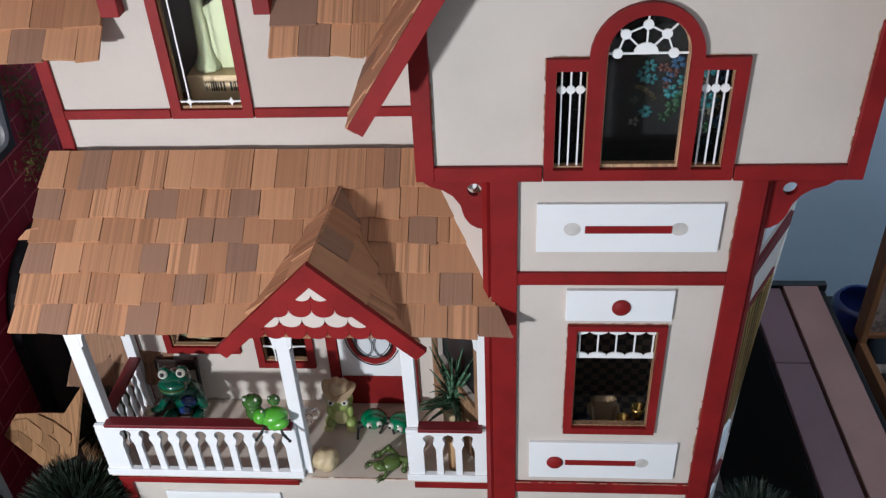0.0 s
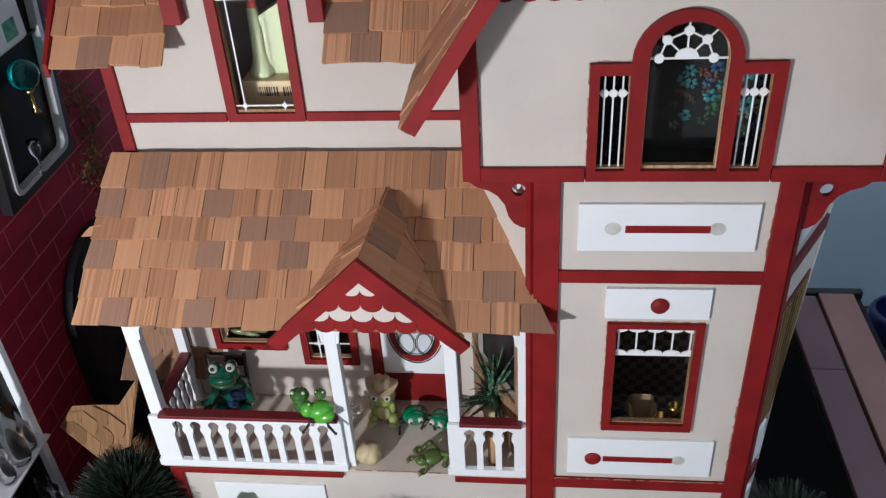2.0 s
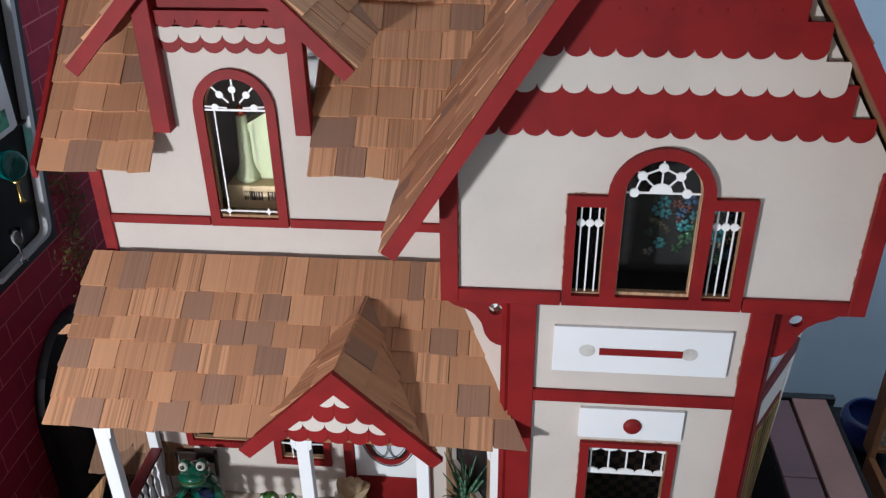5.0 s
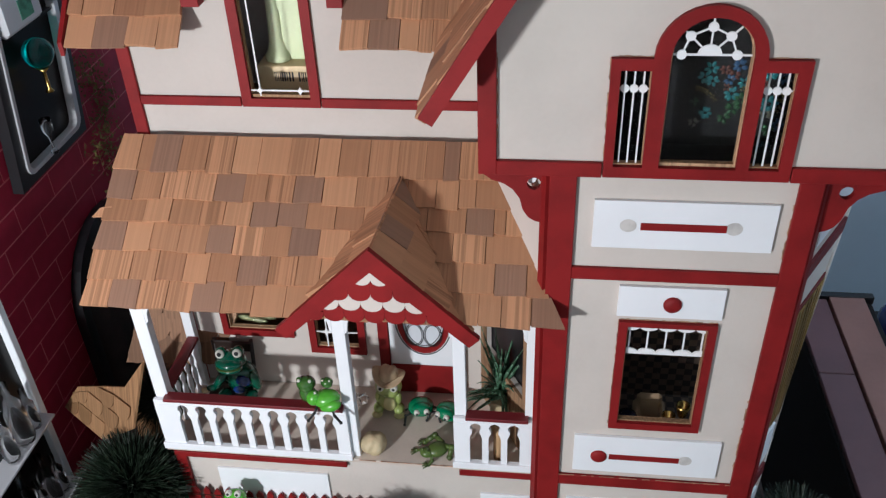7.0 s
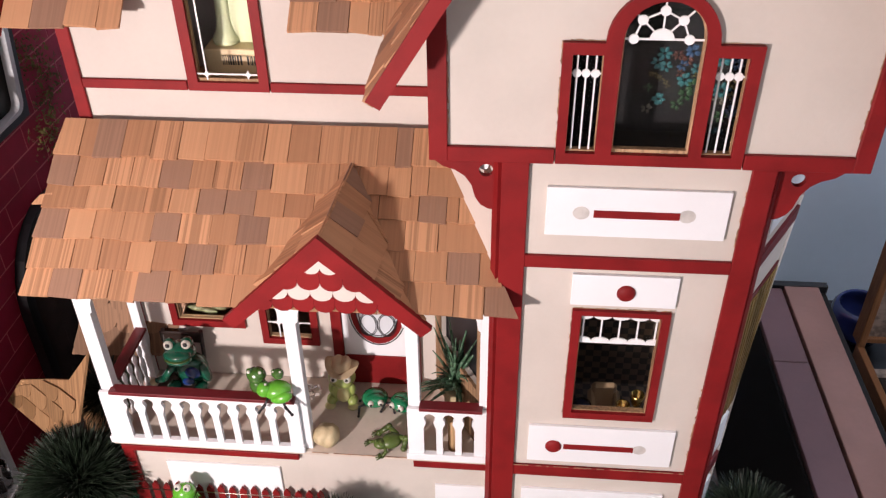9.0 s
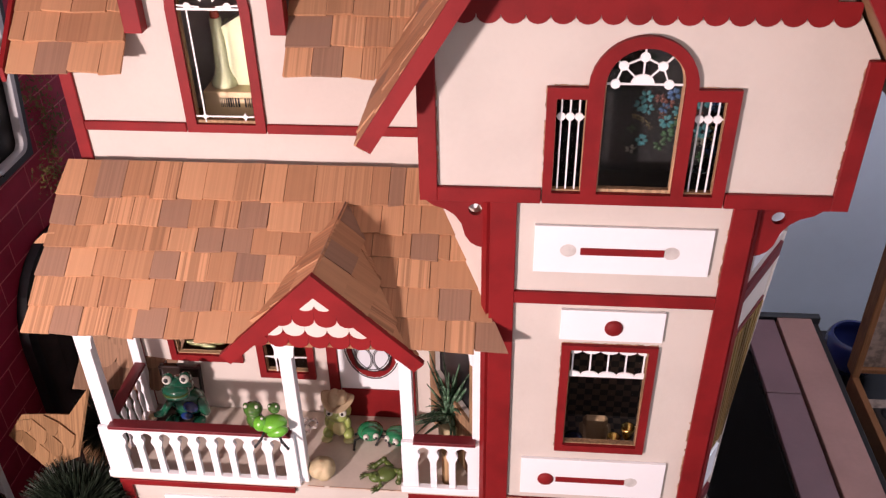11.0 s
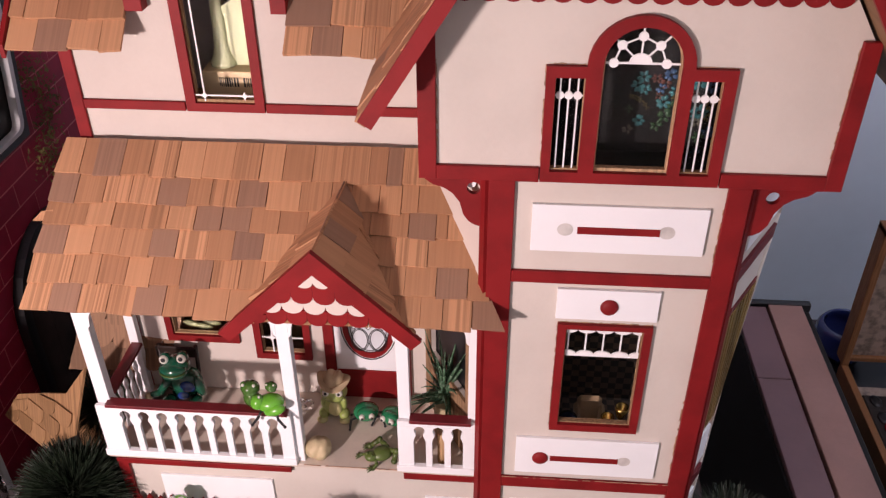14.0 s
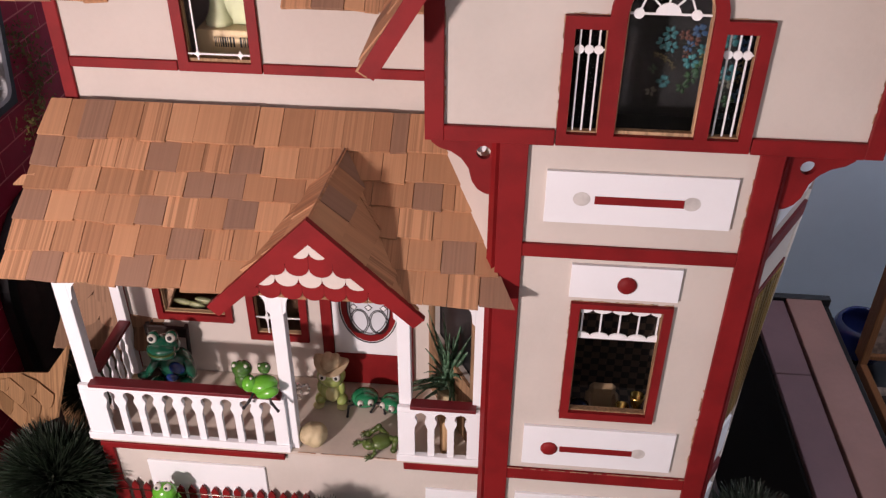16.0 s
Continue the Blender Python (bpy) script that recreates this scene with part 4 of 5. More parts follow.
# tower roof
for s in (-1, 1):
    up = Vector((-s * 1.0, 0, ROOF)).normalized()
    G = slope((CX, 0, 0.9400), (0, s, 0), up)
    lo, hi = ((lambda v: -0.0515), (lambda v: 0.36)) if s > 0 else ((lambda v: -0.36), (lambda v: 0.0515))
    L = 0.3600
    deck = part("tower_roof", plate(B(), G @ Matrix.Translation((0, 0, -0.0050)), [(lo(0), -L), (hi(0), -L), (hi(0), 0), (lo(0), 0)], [], 0.0050), SHEATH, house, "steep cedar-shingled tower roof")
    shingles(deck, G, [(-L + 0.0300 * k, -L + 0.0300 * (k + 1)) for k in range(12)], lo, hi, seed=51 + s, mean=0.027, thick=0.0030)
    d = -up
    a = Vector((CX, 0.9443))
    b = a + Vector((d.x, d.z)) * L
    inn = Vector((-s * up.z, -abs(up.x))) * 0.0112
    part("barge_board", plate(B(), facing(-0.0520), [tuple(a), tuple(b), tuple(b + inn), (CX, 0.9443 - 0.0112 / abs(up.x))], [], 0.0050), RED, deck)
# brackets under the overhang


def bracket(x, s, hole):
    """A sawn bracket with a hole, from the tower's corner out to the overhang."""
    pts = [(0, 0.5686), (0.052, 0.5686), (0.051, 0.5605), (0.0455, 0.5562), (0.036, 0.5530), (0.0290, 0.5480), (0.0235, 0.5400), (0.0207, 0.5290), (0.0165, 0.5225), (0.0110, 0.5190), (0, 0.5165)]
    pts = [(x + s * u, v) for u, v in pts]
    return part("bracket", plate(B(), facing(0.0140), pts, [circle(x + s * hole, 0.5535, 0.0055)], 0.0048), RED, house, "sawn red bracket with a round hole")


bracket(0.0372, -1, 0.0125)
bracket(0.2366, 1, 0.0200)
# white disc added behind the bracket hole, standing for the lit wall there
part("hole_disc", plate(B(), facing(0.0172), circle(0.0225, 0.5545, 0.0040), [], 0.0020), WHITE, house)

# raw, rubbed edges where the paint has worn off the trim
WORN = material("rubbed_wood_edge", (0.46, 0.27, 0.17), 0.85, scale=500, vary=0.35, bump=0.5)
r = random.Random(17)


def worn_edge(x0, z0, x1, z1, y, wide):
    """An uneven sliver of bare wood along an edge from one end to the other, broken here and there."""
    d = Vector((x1 - x0, z1 - z0))
    across = Vector((-d.y, d.x)).normalized()
    steps = max(4, int(d.length / 0.0024))
    run = []
    for k in range(steps + 1):
        p = Vector((x0, z0)) + d * (k / steps)
        w = wide * r.uniform(0.25, 1.0) if r.random() > 0.12 else 0.0
        if w:
            run.append((p, w))
        if (not w or k == steps) and len(run) > 1:
            out = [tuple(q - across * 0.0002) for q, _ in run] + [tuple(q + across * a) for q, a in reversed(run)]
            part("worn_edge", plate(B(), facing(y), out, [], 0.0004), WORN, house)
        if not w:
            run = []


for x0, z0, x1, z1, y, wide in (
    (0.1805, 0.4265, 0.0995, 0.4265, 0.0039, -0.0016), (0.0995, 0.4265, 0.0995, 0.3000, 0.0039, -0.0010), (0.1805, 0.3000, 0.1805, 0.4265, 0.0039, -0.0008),
    (0.2190, 0.2312, 0.0570, 0.2312, 0.0003, 0.0006), (0.2193, 0.2500, 0.2193, 0.3400, 0.0039, 0.0012), (0.2193, 0.4900, 0.2193, 0.5450, 0.0039, 0.0010),
    (0.0753, 0.5830, 0.0753, 0.6630, -0.0011, 0.0011), (0.1030, 0.6632, 0.0753, 0.6632, -0.0011, -0.0013), (0.2088, 0.6632, 0.1790, 0.6632, -0.0011, -0.0010),
    (-0.0035, 0.6650, -0.0035, 0.5900, -0.0011, 0.0012), (0.2870, 0.5900, 0.2870, 0.6800, -0.0011, 0.0010),
    (-0.1675, 0.5730, -0.1675, 0.6700, 0.1169, -0.0008), (-0.2390, 0.6600, -0.2390, 0.5730, 0.1169, -0.0006), (-0.0440, 0.2183, -0.1440, 0.2183, 0.0118, 0.0010),
):
    worn_edge(x0, z0, x1, z1, y, wide)

# ---- things on the porch ----
GREEN = material("green_glaze", (0.003, 0.085, 0.048), 0.12, scale=60, vary=0.25, bump=0.0, coat=0.6)
BLUE = material("blue_glaze", (0.006, 0.035, 0.16), 0.2, scale=60, vary=0.25, bump=0.0, coat=0.5)
LIME = material("lime_glaze", (0.10, 0.42, 0.035), 0.25, scale=60, vary=0.15, bump=0.0, coat=0.4)
PALEGREEN = material("pale_green_glaze", (0.34, 0.42, 0.12), 0.3, scale=120, vary=0.25, bump=0.05, coat=0.3)
OLIVE = material("olive_resin", (0.075, 0.12, 0.025), 0.35, scale=120, vary=0.3, bump=0.3)
EMERALD = material("emerald_glaze", (0.004, 0.20, 0.085), 0.15, scale=60, vary=0.15, bump=0.0, coat=0.5)
EYE_W = material("eye_white", (0.66, 0.65, 0.58), 0.25, vary=0.05, bump=0.0)
STRAW = material("straw_hat", (0.62, 0.47, 0.29), 0.7, scale=150, vary=0.15, bump=0.3)
SHELL = material("beige_stone", (0.52, 0.42, 0.25), 0.6, scale=100, vary=0.3, bump=0.4)
DARKWOOD = material("dark_chair_wood", (0.022, 0.012, 0.009), 0.4, vary=0.2)
FROGS = "frog figurines"
FZ = 0.2182


def legs(bm, pairs, r, mat):
    for a, b in pairs:
        rod(bm, a, b, r, r * 0.8, mat, 7)
        ball(bm, b, r * 1.15, mat, seg=7, rings=5)


# big glazed frog in a dark chair
chair = thing("toy_chair", (-0.300, 0.092, FZ), "small dark wooden chair under the glazed frog", "toy chair")
for x in (-0.320, -0.279):
    part("back_post", rod(B(), (x, 0.104, FZ), (x + 0.002, 0.109, FZ + 0.068), 0.0022), DARKWOOD, chair)
    part("leg", rod(B(), (x, 0.078, FZ), (x, 0.078, FZ + 0.016), 0.0022), DARKWOOD, chair)
part("seat", solid(B(), (-0.323, 0.074, FZ + 0.013), (-0.276, 0.106, FZ + 0.0165), 0.001), DARKWOOD, chair)
part("top_slat", solid(B(), (-0.322, 0.1065, FZ + 0.052), (-0.276, 0.1095, FZ + 0.066), 0.001), DARKWOOD, chair)
bm = B()
zz = FZ + 0.0165
ball(bm, (-0.2860, 0.0870, zz + 0.0190), (0.0190, 0.0155, 0.0195), 0)
ball(bm, (-0.2890, 0.0800, zz + 0.0490), (0.0158, 0.0135, 0.0105), 0)
ball(bm, (-0.2900, 0.0720, zz + 0.0505), (0.0150, 0.0100, 0.0056), 0)
ball(bm, (-0.2902, 0.0712, zz + 0.0468), (0.0143, 0.0098, 0.0008), 3)
ball(bm, (-0.2900, 0.0720, zz + 0.0435), (0.0140, 0.0095, 0.0042), 0)
for x, lift_ in ((-0.2985, 0.0), (-0.2795, 0.0025)):
    ball(bm, (x, 0.0790, zz + 0.0595 + lift_), 0.0062, 0)
    ball(bm, (x, 0.0752, zz + 0.0602 + lift_), 0.0050, 2)
    ball(bm, (x + 0.0004, 0.0713, zz + 0.0622 + lift_), (0.0025, 0.0016, 0.0026), 4)
ball(bm, (-0.2790, 0.0735, zz + 0.0240), (0.0085, 0.0040, 0.0075), 1, Matrix.Rotation(0.25, 4, "Y"))
ball(bm, (-0.2850, 0.0722, zz + 0.0125), (0.0068, 0.0035, 0.0052), 1, Matrix.Rotation(-0.2, 4, "Y"))
rod(bm, (-0.3000, 0.0800, zz + 0.0290), (-0.3105, 0.0720, zz + 0.0150), 0.0048, 0.0040, 0)
rod(bm, (-0.3105, 0.0720, zz + 0.0150), (-0.3190, 0.0680, zz + 0.0150), 0.0040, 0.0032, 0)
ball(bm, (-0.3205, 0.0672, zz + 0.0140), (0.0045, 0.0040, 0.0032), 5)
ball(bm, (-0.2685, 0.0810, zz + 0.0190), (0.0055, 0.0065, 0.0130), 0, Matrix.Rotation(-0.25, 4, "Y"))
for x in (-0.3010, -0.2720):
    ball(bm, (x, 0.0700, zz + 0.0055), (0.0075, 0.0110, 0.0056), 0)
figurine("frog_figurine", bm, [GREEN, BLUE, EYE_W, OLIVE, BLACK, SHELL], "glossy dark green frog in blue overalls, seated", "figurine", FROGS)

# two lime frogs lounging on the rail
bm = B()
zr = 0.2918
ball(bm, (-0.1700, 0.0140, zr + 0.0070), (0.0135, 0.0090, 0.0075), 0)
ball(bm, (-0.1690, 0.0110, zr + 0.0130), (0.0145, 0.0105, 0.0085), 0, Matrix.Rotation(-0.15, 4, "Y"))
ball(bm, (-0.1800, 0.0085, zr + 0.0150), (0.0075, 0.0075, 0.0078), 0, Matrix.Rotation(0.3, 4, "Y"))
ball(bm, (-0.1630, 0.0035, zr + 0.0105), (0.0115, 0.0060, 0.0058), 0, Matrix.Rotation(-0.35, 4, "Y"))
ball(bm, (-0.1775, 0.0085, zr + 0.0225), 0.0026, 1, seg=9, rings=7)
ball(bm, (-0.1775, 0.0066, zr + 0.0236), 0.0013, 2, seg=7, rings=5)
ball(bm, (-0.1890, 0.0190, zr + 0.0095), (0.0088, 0.0070, 0.0100), 1)
for x, y, z, q in ((-0.1900, 0.0210, zr + 0.0215, 0.0088), (-0.1690, 0.0210, zr + 0.0245, 0.0056)):
    ball(bm, (x, y, z), (q * 1.1, q, q * 0.88), 1)
    ball(bm, (x + 0.001, y - q * 0.55, z - q * 0.22), (q * 0.85, q * 0.55, q * 0.40), 1)
    for dx in (-0.62, 0.62):
        ball(bm, (x + dx * q, y - q * 0.25, z + q * 0.70), q * 0.36, 1, seg=9, rings=7)
        ball(bm, (x + dx * q, y - q * 0.52, z + q * 0.82), q * 0.20, 2, seg=7, rings=5)
legs(bm, (((-0.1760, 0.0060, zr + 0.0080), (-0.1790, -0.0005, zr + 0.0030)), ((-0.1790, -0.0005, zr + 0.0030), (-0.1850, -0.0025, zr - 0.0050)), ((-0.1620, 0.0040, zr + 0.0070), (-0.1590, -0.0010, zr + 0.0020)), ((-0.1590, -0.0010, zr + 0.0020), (-0.1530, -0.0030, zr - 0.0050))), 0.0015, 3)
figurine("frog_figurine", bm, [LIME, material("clear_green_glaze", (0.055, 0.16, 0.03), 0.08, vary=0.3, bump=0.0, coat=0.6), EYE_W, BLACK], "pair of lime frogs with dark heads lounging on the rail", "figurine", FROGS)

# pale frog with a straw hat
bm = B()
fx, fy = -0.1250, 0.0870
ball(bm, (fx, fy, FZ + 0.015), (0.0135, 0.0115, 0.0155), 0)
ball(bm, (fx + 0.002, fy - 0.008, FZ + 0.015), (0.0075, 0.0050, 0.0105), 1)
ball(bm, (fx + 0.001, fy - 0.002, FZ + 0.035), (0.0148, 0.0125, 0.0112), 0)
ball(bm, (fx + 0.003, fy - 0.0095, FZ + 0.0335), (0.0105, 0.0065, 0.0062), 0)
smile = [(fx + 0.002 + 0.0115 * u, fy - 0.0142 + 0.0045 * u * u, FZ + 0.0300 + 0.0050 * abs(u) ** 2.2) for u in (-1, -0.66, -0.33, 0, 0.33, 0.66, 1)]
for a, b in zip(smile, smile[1:]):
    rod(bm, a, b, 0.0006, 0.0006, 3, 6)
for dx in (-0.0055, 0.0085):
    ball(bm, (fx + dx, fy - 0.0108, FZ + 0.0400), 0.0042, 2)
    ball(bm, (fx + dx, fy - 0.0142, FZ + 0.0412), 0.0017, 3)
for dx in (-0.0105, 0.0115):
    ball(bm, (fx + dx, fy - 0.006, FZ + 0.006), (0.0060, 0.0075, 0.0060), 0)
    ball(bm, (fx + dx * 1.1, fy - 0.0125, FZ + 0.0025), (0.0060, 0.0060, 0.0025), 1)
    ball(bm, (fx + dx * 1.0, fy - 0.004, FZ + 0.020), (0.0035, 0.0040, 0.0080), 0)
tilt = Matrix.Translation((fx + 0.001, fy - 0.001, FZ + 0.0465)) @ Matrix.Rotation(0.14, 4, "Y") @ Matrix.Rotation(-0.10, 4, "X")
hat = [(0.0192, 0.0), (0.0170, -0.0012), (0.0112, -0.0010), (0.0104, 0.0020), (0.0096, 0.0085), (0.0082, 0.0125), (0.0050, 0.0132), (0.0003, 0.0110)]
rings = []
for q, h in hat:
    ring = []
    for k in range(28):
        a = 2 * math.pi * k / 28
        side_ = abs(math.cos(a))
        lift_ = h + (0.0085 * side_**3 * ((q - 0.0112) / 0.008) ** 1.5 if q > 0.0112 else 0.0)
        lift_ -= 0.0030 * (1 - side_) ** 2 if 0.004 < q < 0.0100 and h > 0.008 else 0.0
        ring.append(bm.verts.new(tilt @ Vector((q * math.cos(a) * (0.92 if q > 0.0112 else 1.0), q * math.sin(a) * 0.95, lift_))))
    rings.append(ring)
for ra, rb in zip(rings, rings[1:]):
    for k in range(28):
        f = bm.faces.new((ra[k], ra[(k + 1) % 28], rb[(k + 1) % 28], rb[k]))
        f.smooth, f.material_index = True, 4
under = [bm.verts.new(v.co + Vector((0, 0, -0.0009))) for v in rings[0]]
for k in range(28):
    f = bm.faces.new((under[k], under[(k + 1) % 28], rings[0][(k + 1) % 28], rings[0][k]))
    f.material_index = 4
f = bm.faces.new(under[::-1])
f.material_index = 4
figurine("frog_figurine", bm, [PALEGREEN, material("frog_belly", (0.55, 0.52, 0.25), 0.4, vary=0.2, bump=0.05), EYE_W, BLACK, STRAW], "pale green seated frog in a straw cowboy hat", "figurine", FROGS)


def bead_frog(x, y, turn):
    bm = B()
    ball(bm, (0, 0, 0.0105), (0.0125, 0.0110, 0.0085), 0)
    ball(bm, (0, -0.006, 0.0140), (0.0090, 0.0065, 0.0058), 0)
    for dx in (-0.0045, 0.0045):
        ball(bm, (dx, -0.0115, 0.0145), 0.0030, 1, seg=8, rings=6)
        ball(bm, (dx, -0.0140, 0.0146), 0.0014, 2, seg=7, rings=5)
    for s in (-1, 1):
        legs(bm, (((s * 0.007, -0.004, 0.008), (s * 0.0150, -0.0080, 0.0085)), ((s * 0.0150, -0.0080, 0.0085), (s * 0.0165, -0.0130, 0.0016)), ((s * 0.008, 0.005, 0.006), (s * 0.0140, 0.0060, 0.0016))), 0.0012, 2)
    ob = figurine("frog_figurine", bm, [EMERALD, EYE_W, BLACK], "small emerald bead frog with thin black legs", "figurine", FROGS)
    ob.matrix_basis = pose(x, y, FZ, 0, 0, turn) @ Matrix.Scale(1.14, 4)


bead_frog(-0.0895, 0.0800, 12)
bead_frog(-0.0590, 0.0755, -25)

# lumpy beige stone at the edge of the floor
bm = B()
bmesh.ops.create_icosphere(bm, subdivisions=4, radius=1.0)
for v in bm.verts:
    n_ = noise.noise(v.co * 1.7) * 0.12 + noise.noise(v.co * 3.1 + Vector((3, 1, 7))) * 0.035
    fold = 0.10 * math.exp(-((v.co.x - 0.35 * v.co.z) / 0.16) ** 2) * max(0.0, -v.co.y)
    v.co *= 1 + n_ - fold
    v.co = Vector((-0.1305 + v.co.x * 0.0140, 0.0250 + v.co.y * 0.0125, FZ + 0.0118 + v.co.z * 0.0125))
    v.co.z = max(v.co.z, FZ + 0.0002)
for f in bm.faces:
    f.smooth = True
figurine("stone_ornament", bm, SHELL, "lumpy beige stone ornament on the porch floor", "ornament")

# olive frog crouching at the edge
bm = B()
ball(bm, (-0.0650, 0.0215, FZ + 0.0085), (0.0135, 0.0105, 0.0075), 0, Matrix.Rotation(0.5, 4, "Z"))
ball(bm, (-0.0770, 0.0155, FZ + 0.0090), (0.0085, 0.0075, 0.0055), 0)
for dx in (-0.003, 0.003):
    ball(bm, (-0.0790 + dx, 0.0135 - dx * 0.5, FZ + 0.0140), 0.0020, 0, seg=8, rings=6)
legs(bm, (((-0.057, 0.026, FZ + 0.010), (-0.0480, 0.0210, FZ + 0.014)), ((-0.0480, 0.0210, FZ + 0.014), (-0.0500, 0.0150, FZ + 0.003)), ((-0.0600, 0.0300, FZ + 0.010), (-0.0700, 0.0400, FZ + 0.012)), ((-0.0700, 0.0400, FZ + 0.012), (-0.0820, 0.0370, FZ + 0.003))), 0.0036, 0)
legs(bm, (((-0.0720, 0.0140, FZ + 0.008), (-0.0700, 0.0065, FZ + 0.005)), ((-0.0700, 0.0065, FZ + 0.005), (-0.0740, 0.0030, FZ + 0.001)), ((-0.0790, 0.0200, FZ + 0.008), (-0.0900, 0.0220, FZ + 0.004))), 0.0022, 0)
for cx, cy in ((-0.0905, 0.0220), (-0.0740, 0.0020), (-0.0840, 0.0370)):
    for k in range(4):
        a = 2.2 + k * 0.55
        rod(bm, (cx, cy, FZ + 0.0022), (cx + 0.0075 * math.cos(a), cy + 0.0075 * math.sin(a), FZ + 0.0010), 0.0012, 0.0007, 0, 6)
bmesh.ops.transform(bm, matrix=Matrix.Translation((-0.0665, 0.0225, FZ)) @ Matrix.Scale(0.86, 4) @ Matrix.Translation((0.0665, -0.0170, -FZ)), verts=bm.verts)
figurine("frog_figurine", bm, OLIVE, "olive green frog crouching with splayed toes", "figurine", FROGS)

# clear cut-glass ornament
CRYSTAL = glass("crystal", (0.97, 0.97, 0.98), 0.0, True)
bm = B()
for x, y, z, rr in ((-0.162, 0.084, 0.008, 0.008), (-0.154, 0.088, 0.010, 0.007), (-0.168, 0.089, 0.007, 0.006), (-0.160, 0.083, 0.018, 0.005)):
    bmesh.ops.create_icosphere(bm, subdivisions=1, radius=rr, matrix=Matrix.Translation((x, y, FZ + z)))
figurine("glass_ornament", bm, CRYSTAL, "clear faceted glass ornament on the porch floor", "ornament")

# spiky plant in a pot
PLANT = material("dark_succulent", (0.075, 0.17, 0.095), 0.45, scale=120, vary=0.3, bump=0.2)
plant = thing("potted_plant", (-0.002, 0.062, FZ), "spiky dark green artificial plant in a beige pot", "plant")
bm = B()
lathe(bm, [(0.010, 0), (0.012, 0.010), (0.013, 0.048), (0.014, 0.052), (0.012, 0.052)], (-0.002, 0.062, FZ))
part("pot", bm, SHELL, plant, "beige pot")
r = random.Random(9)
for k in range(64):
    a = r.uniform(0, 2 * math.pi)
    e, ln = (r.uniform(-0.35, 0.9), r.uniform(0.026, 0.046)) if k > 14 else (r.uniform(1.15, 1.5), r.uniform(0.050, 0.085))
    bm = B()
    p = Vector((-0.002 + r.uniform(-0.003, 0.003), 0.062 + r.uniform(-0.003, 0.003), FZ + 0.054 + (0.012 if k <= 14 else r.uniform(0, 0.010))))
    d = Vector((math.cos(a) * math.cos(e), math.sin(a) * math.cos(e), math.sin(e)))
    wdt = r.uniform(0.0018, 0.0028)
    curl = r.uniform(0.05, 0.22)
    for j in range(5):
        q = p + d * ln / 5
        rod(bm, p, q, wdt * (1 - j * 0.18), wdt * (1 - (j + 1) * 0.18) + 0.0002, 0, 5)
        p = q
        d = (d + Vector((0, 0, -curl * math.cos(e)))).normalized()
    part("leaf", bm, PLANT, plant)
# rolled wooden stick behind the short rail
bm = B()
lathe(bm, [(0.0065, 0), (0.0065, 0.040), (0.0060, 0.042)], (-0.0020, 0.0285, FZ), seg=14)
figurine("wooden_peg", bm, wood("pale_wood", (0.6, 0.38, 0.2), (0.5, 0.3, 0.15), (0.5, 0.3, 0.15), "Z"), "pale round wooden peg behind the short rail", "peg")
bm = B()
rod(bm, (0.0150, 0.050, FZ), (0.0080, 0.085, FZ + 0.11), 0.0028)
figurine("wooden_stick", bm, RAW, "thin brown stick leaning by the bay", "stick")

# vase seen through the dormer window
CELADON = material("celadon_glaze", (0.60, 0.66, 0.42), 0.15, scale=40, vary=0.06, bump=0.0, coat=0.5)
church = thing("ceramic_church", (-0.200, 0.172, 0.5412), "pale green glazed church with a red-tipped spire on a beige box", "ceramic figurine")
body = part("body", plate(B(), facing(0.192), [(-0.2165, 0.5850), (-0.150, 0.5850), (-0.150, 0.6420), (-0.176, 0.6640), (-0.1959, 0.6505), (-0.2125, 0.6407), (-0.2165, 0.6400)], [[(-0.2128, 0.6127), (-0.2108, 0.6140), (-0.2112, 0.6320), (-0.2128, 0.6336)]], 0.024), CELADON, church)
bm = B()
lathe(bm, [(0.0001, 0.0), (0.0125, 0.0), (0.0125, 0.004), (0.0092, 0.010), (0.0072, 0.018), (0.0066, 0.032), (0.0058, 0.050), (0.0052, 0.0635), (0.0001, 0.0640)], (-0.2178, 0.1700, 0.5850))
part("spire", bm, CELADON, church)
bm = B()
lathe(bm, [(0.0040, 0.0), (0.0046, 0.002), (0.0036, 0.0055), (0.0008, 0.0095), (0.0001, 0.0098)], (-0.2178, 0.1700, 0.6488))
part("spire_tip", bm, material("coral_glaze", (0.50, 0.085, 0.05), 0.25, vary=0.1, bump=0.0), church, "coral red spire tip")
card = material("beige_card", (0.66, 0.50, 0.30), 0.6, vary=0.06)
base = part("box", solid(B(), (-0.2345, 0.1520, 0.5605), (-0.150, 0.2050, 0.5848), 0.0008), card, church, "beige card box with printed bars")
part("lower_box", solid(B(), (-0.2300, 0.1530, 0.5412), (-0.150, 0.2050, 0.5600), 0.0008), card, church)
r = random.Random(2)
x = -0.2185
while x < -0.180:
    w = r.choice((0.0006, 0.0010, 0.0016))
    part("printed_bar", solid(B(), (x, 0.1516, 0.5700), (x + w, 0.1521, 0.5790)), BLACK, base)
    x += w + r.choice((0.0007, 0.0012))
    if -0.2005 < x < -0.198:
        x += 0.0035
# little fish shapes in the wide porch window
bm = B()
for x, z in ((-0.285, 0.300), (-0.262, 0.303), (-0.272, 0.297)):
    ball(bm, (x, 0.130, z), (0.010, 0.003, 0.0035), 0, Matrix.Rotation(0.2, 4, "Y"))
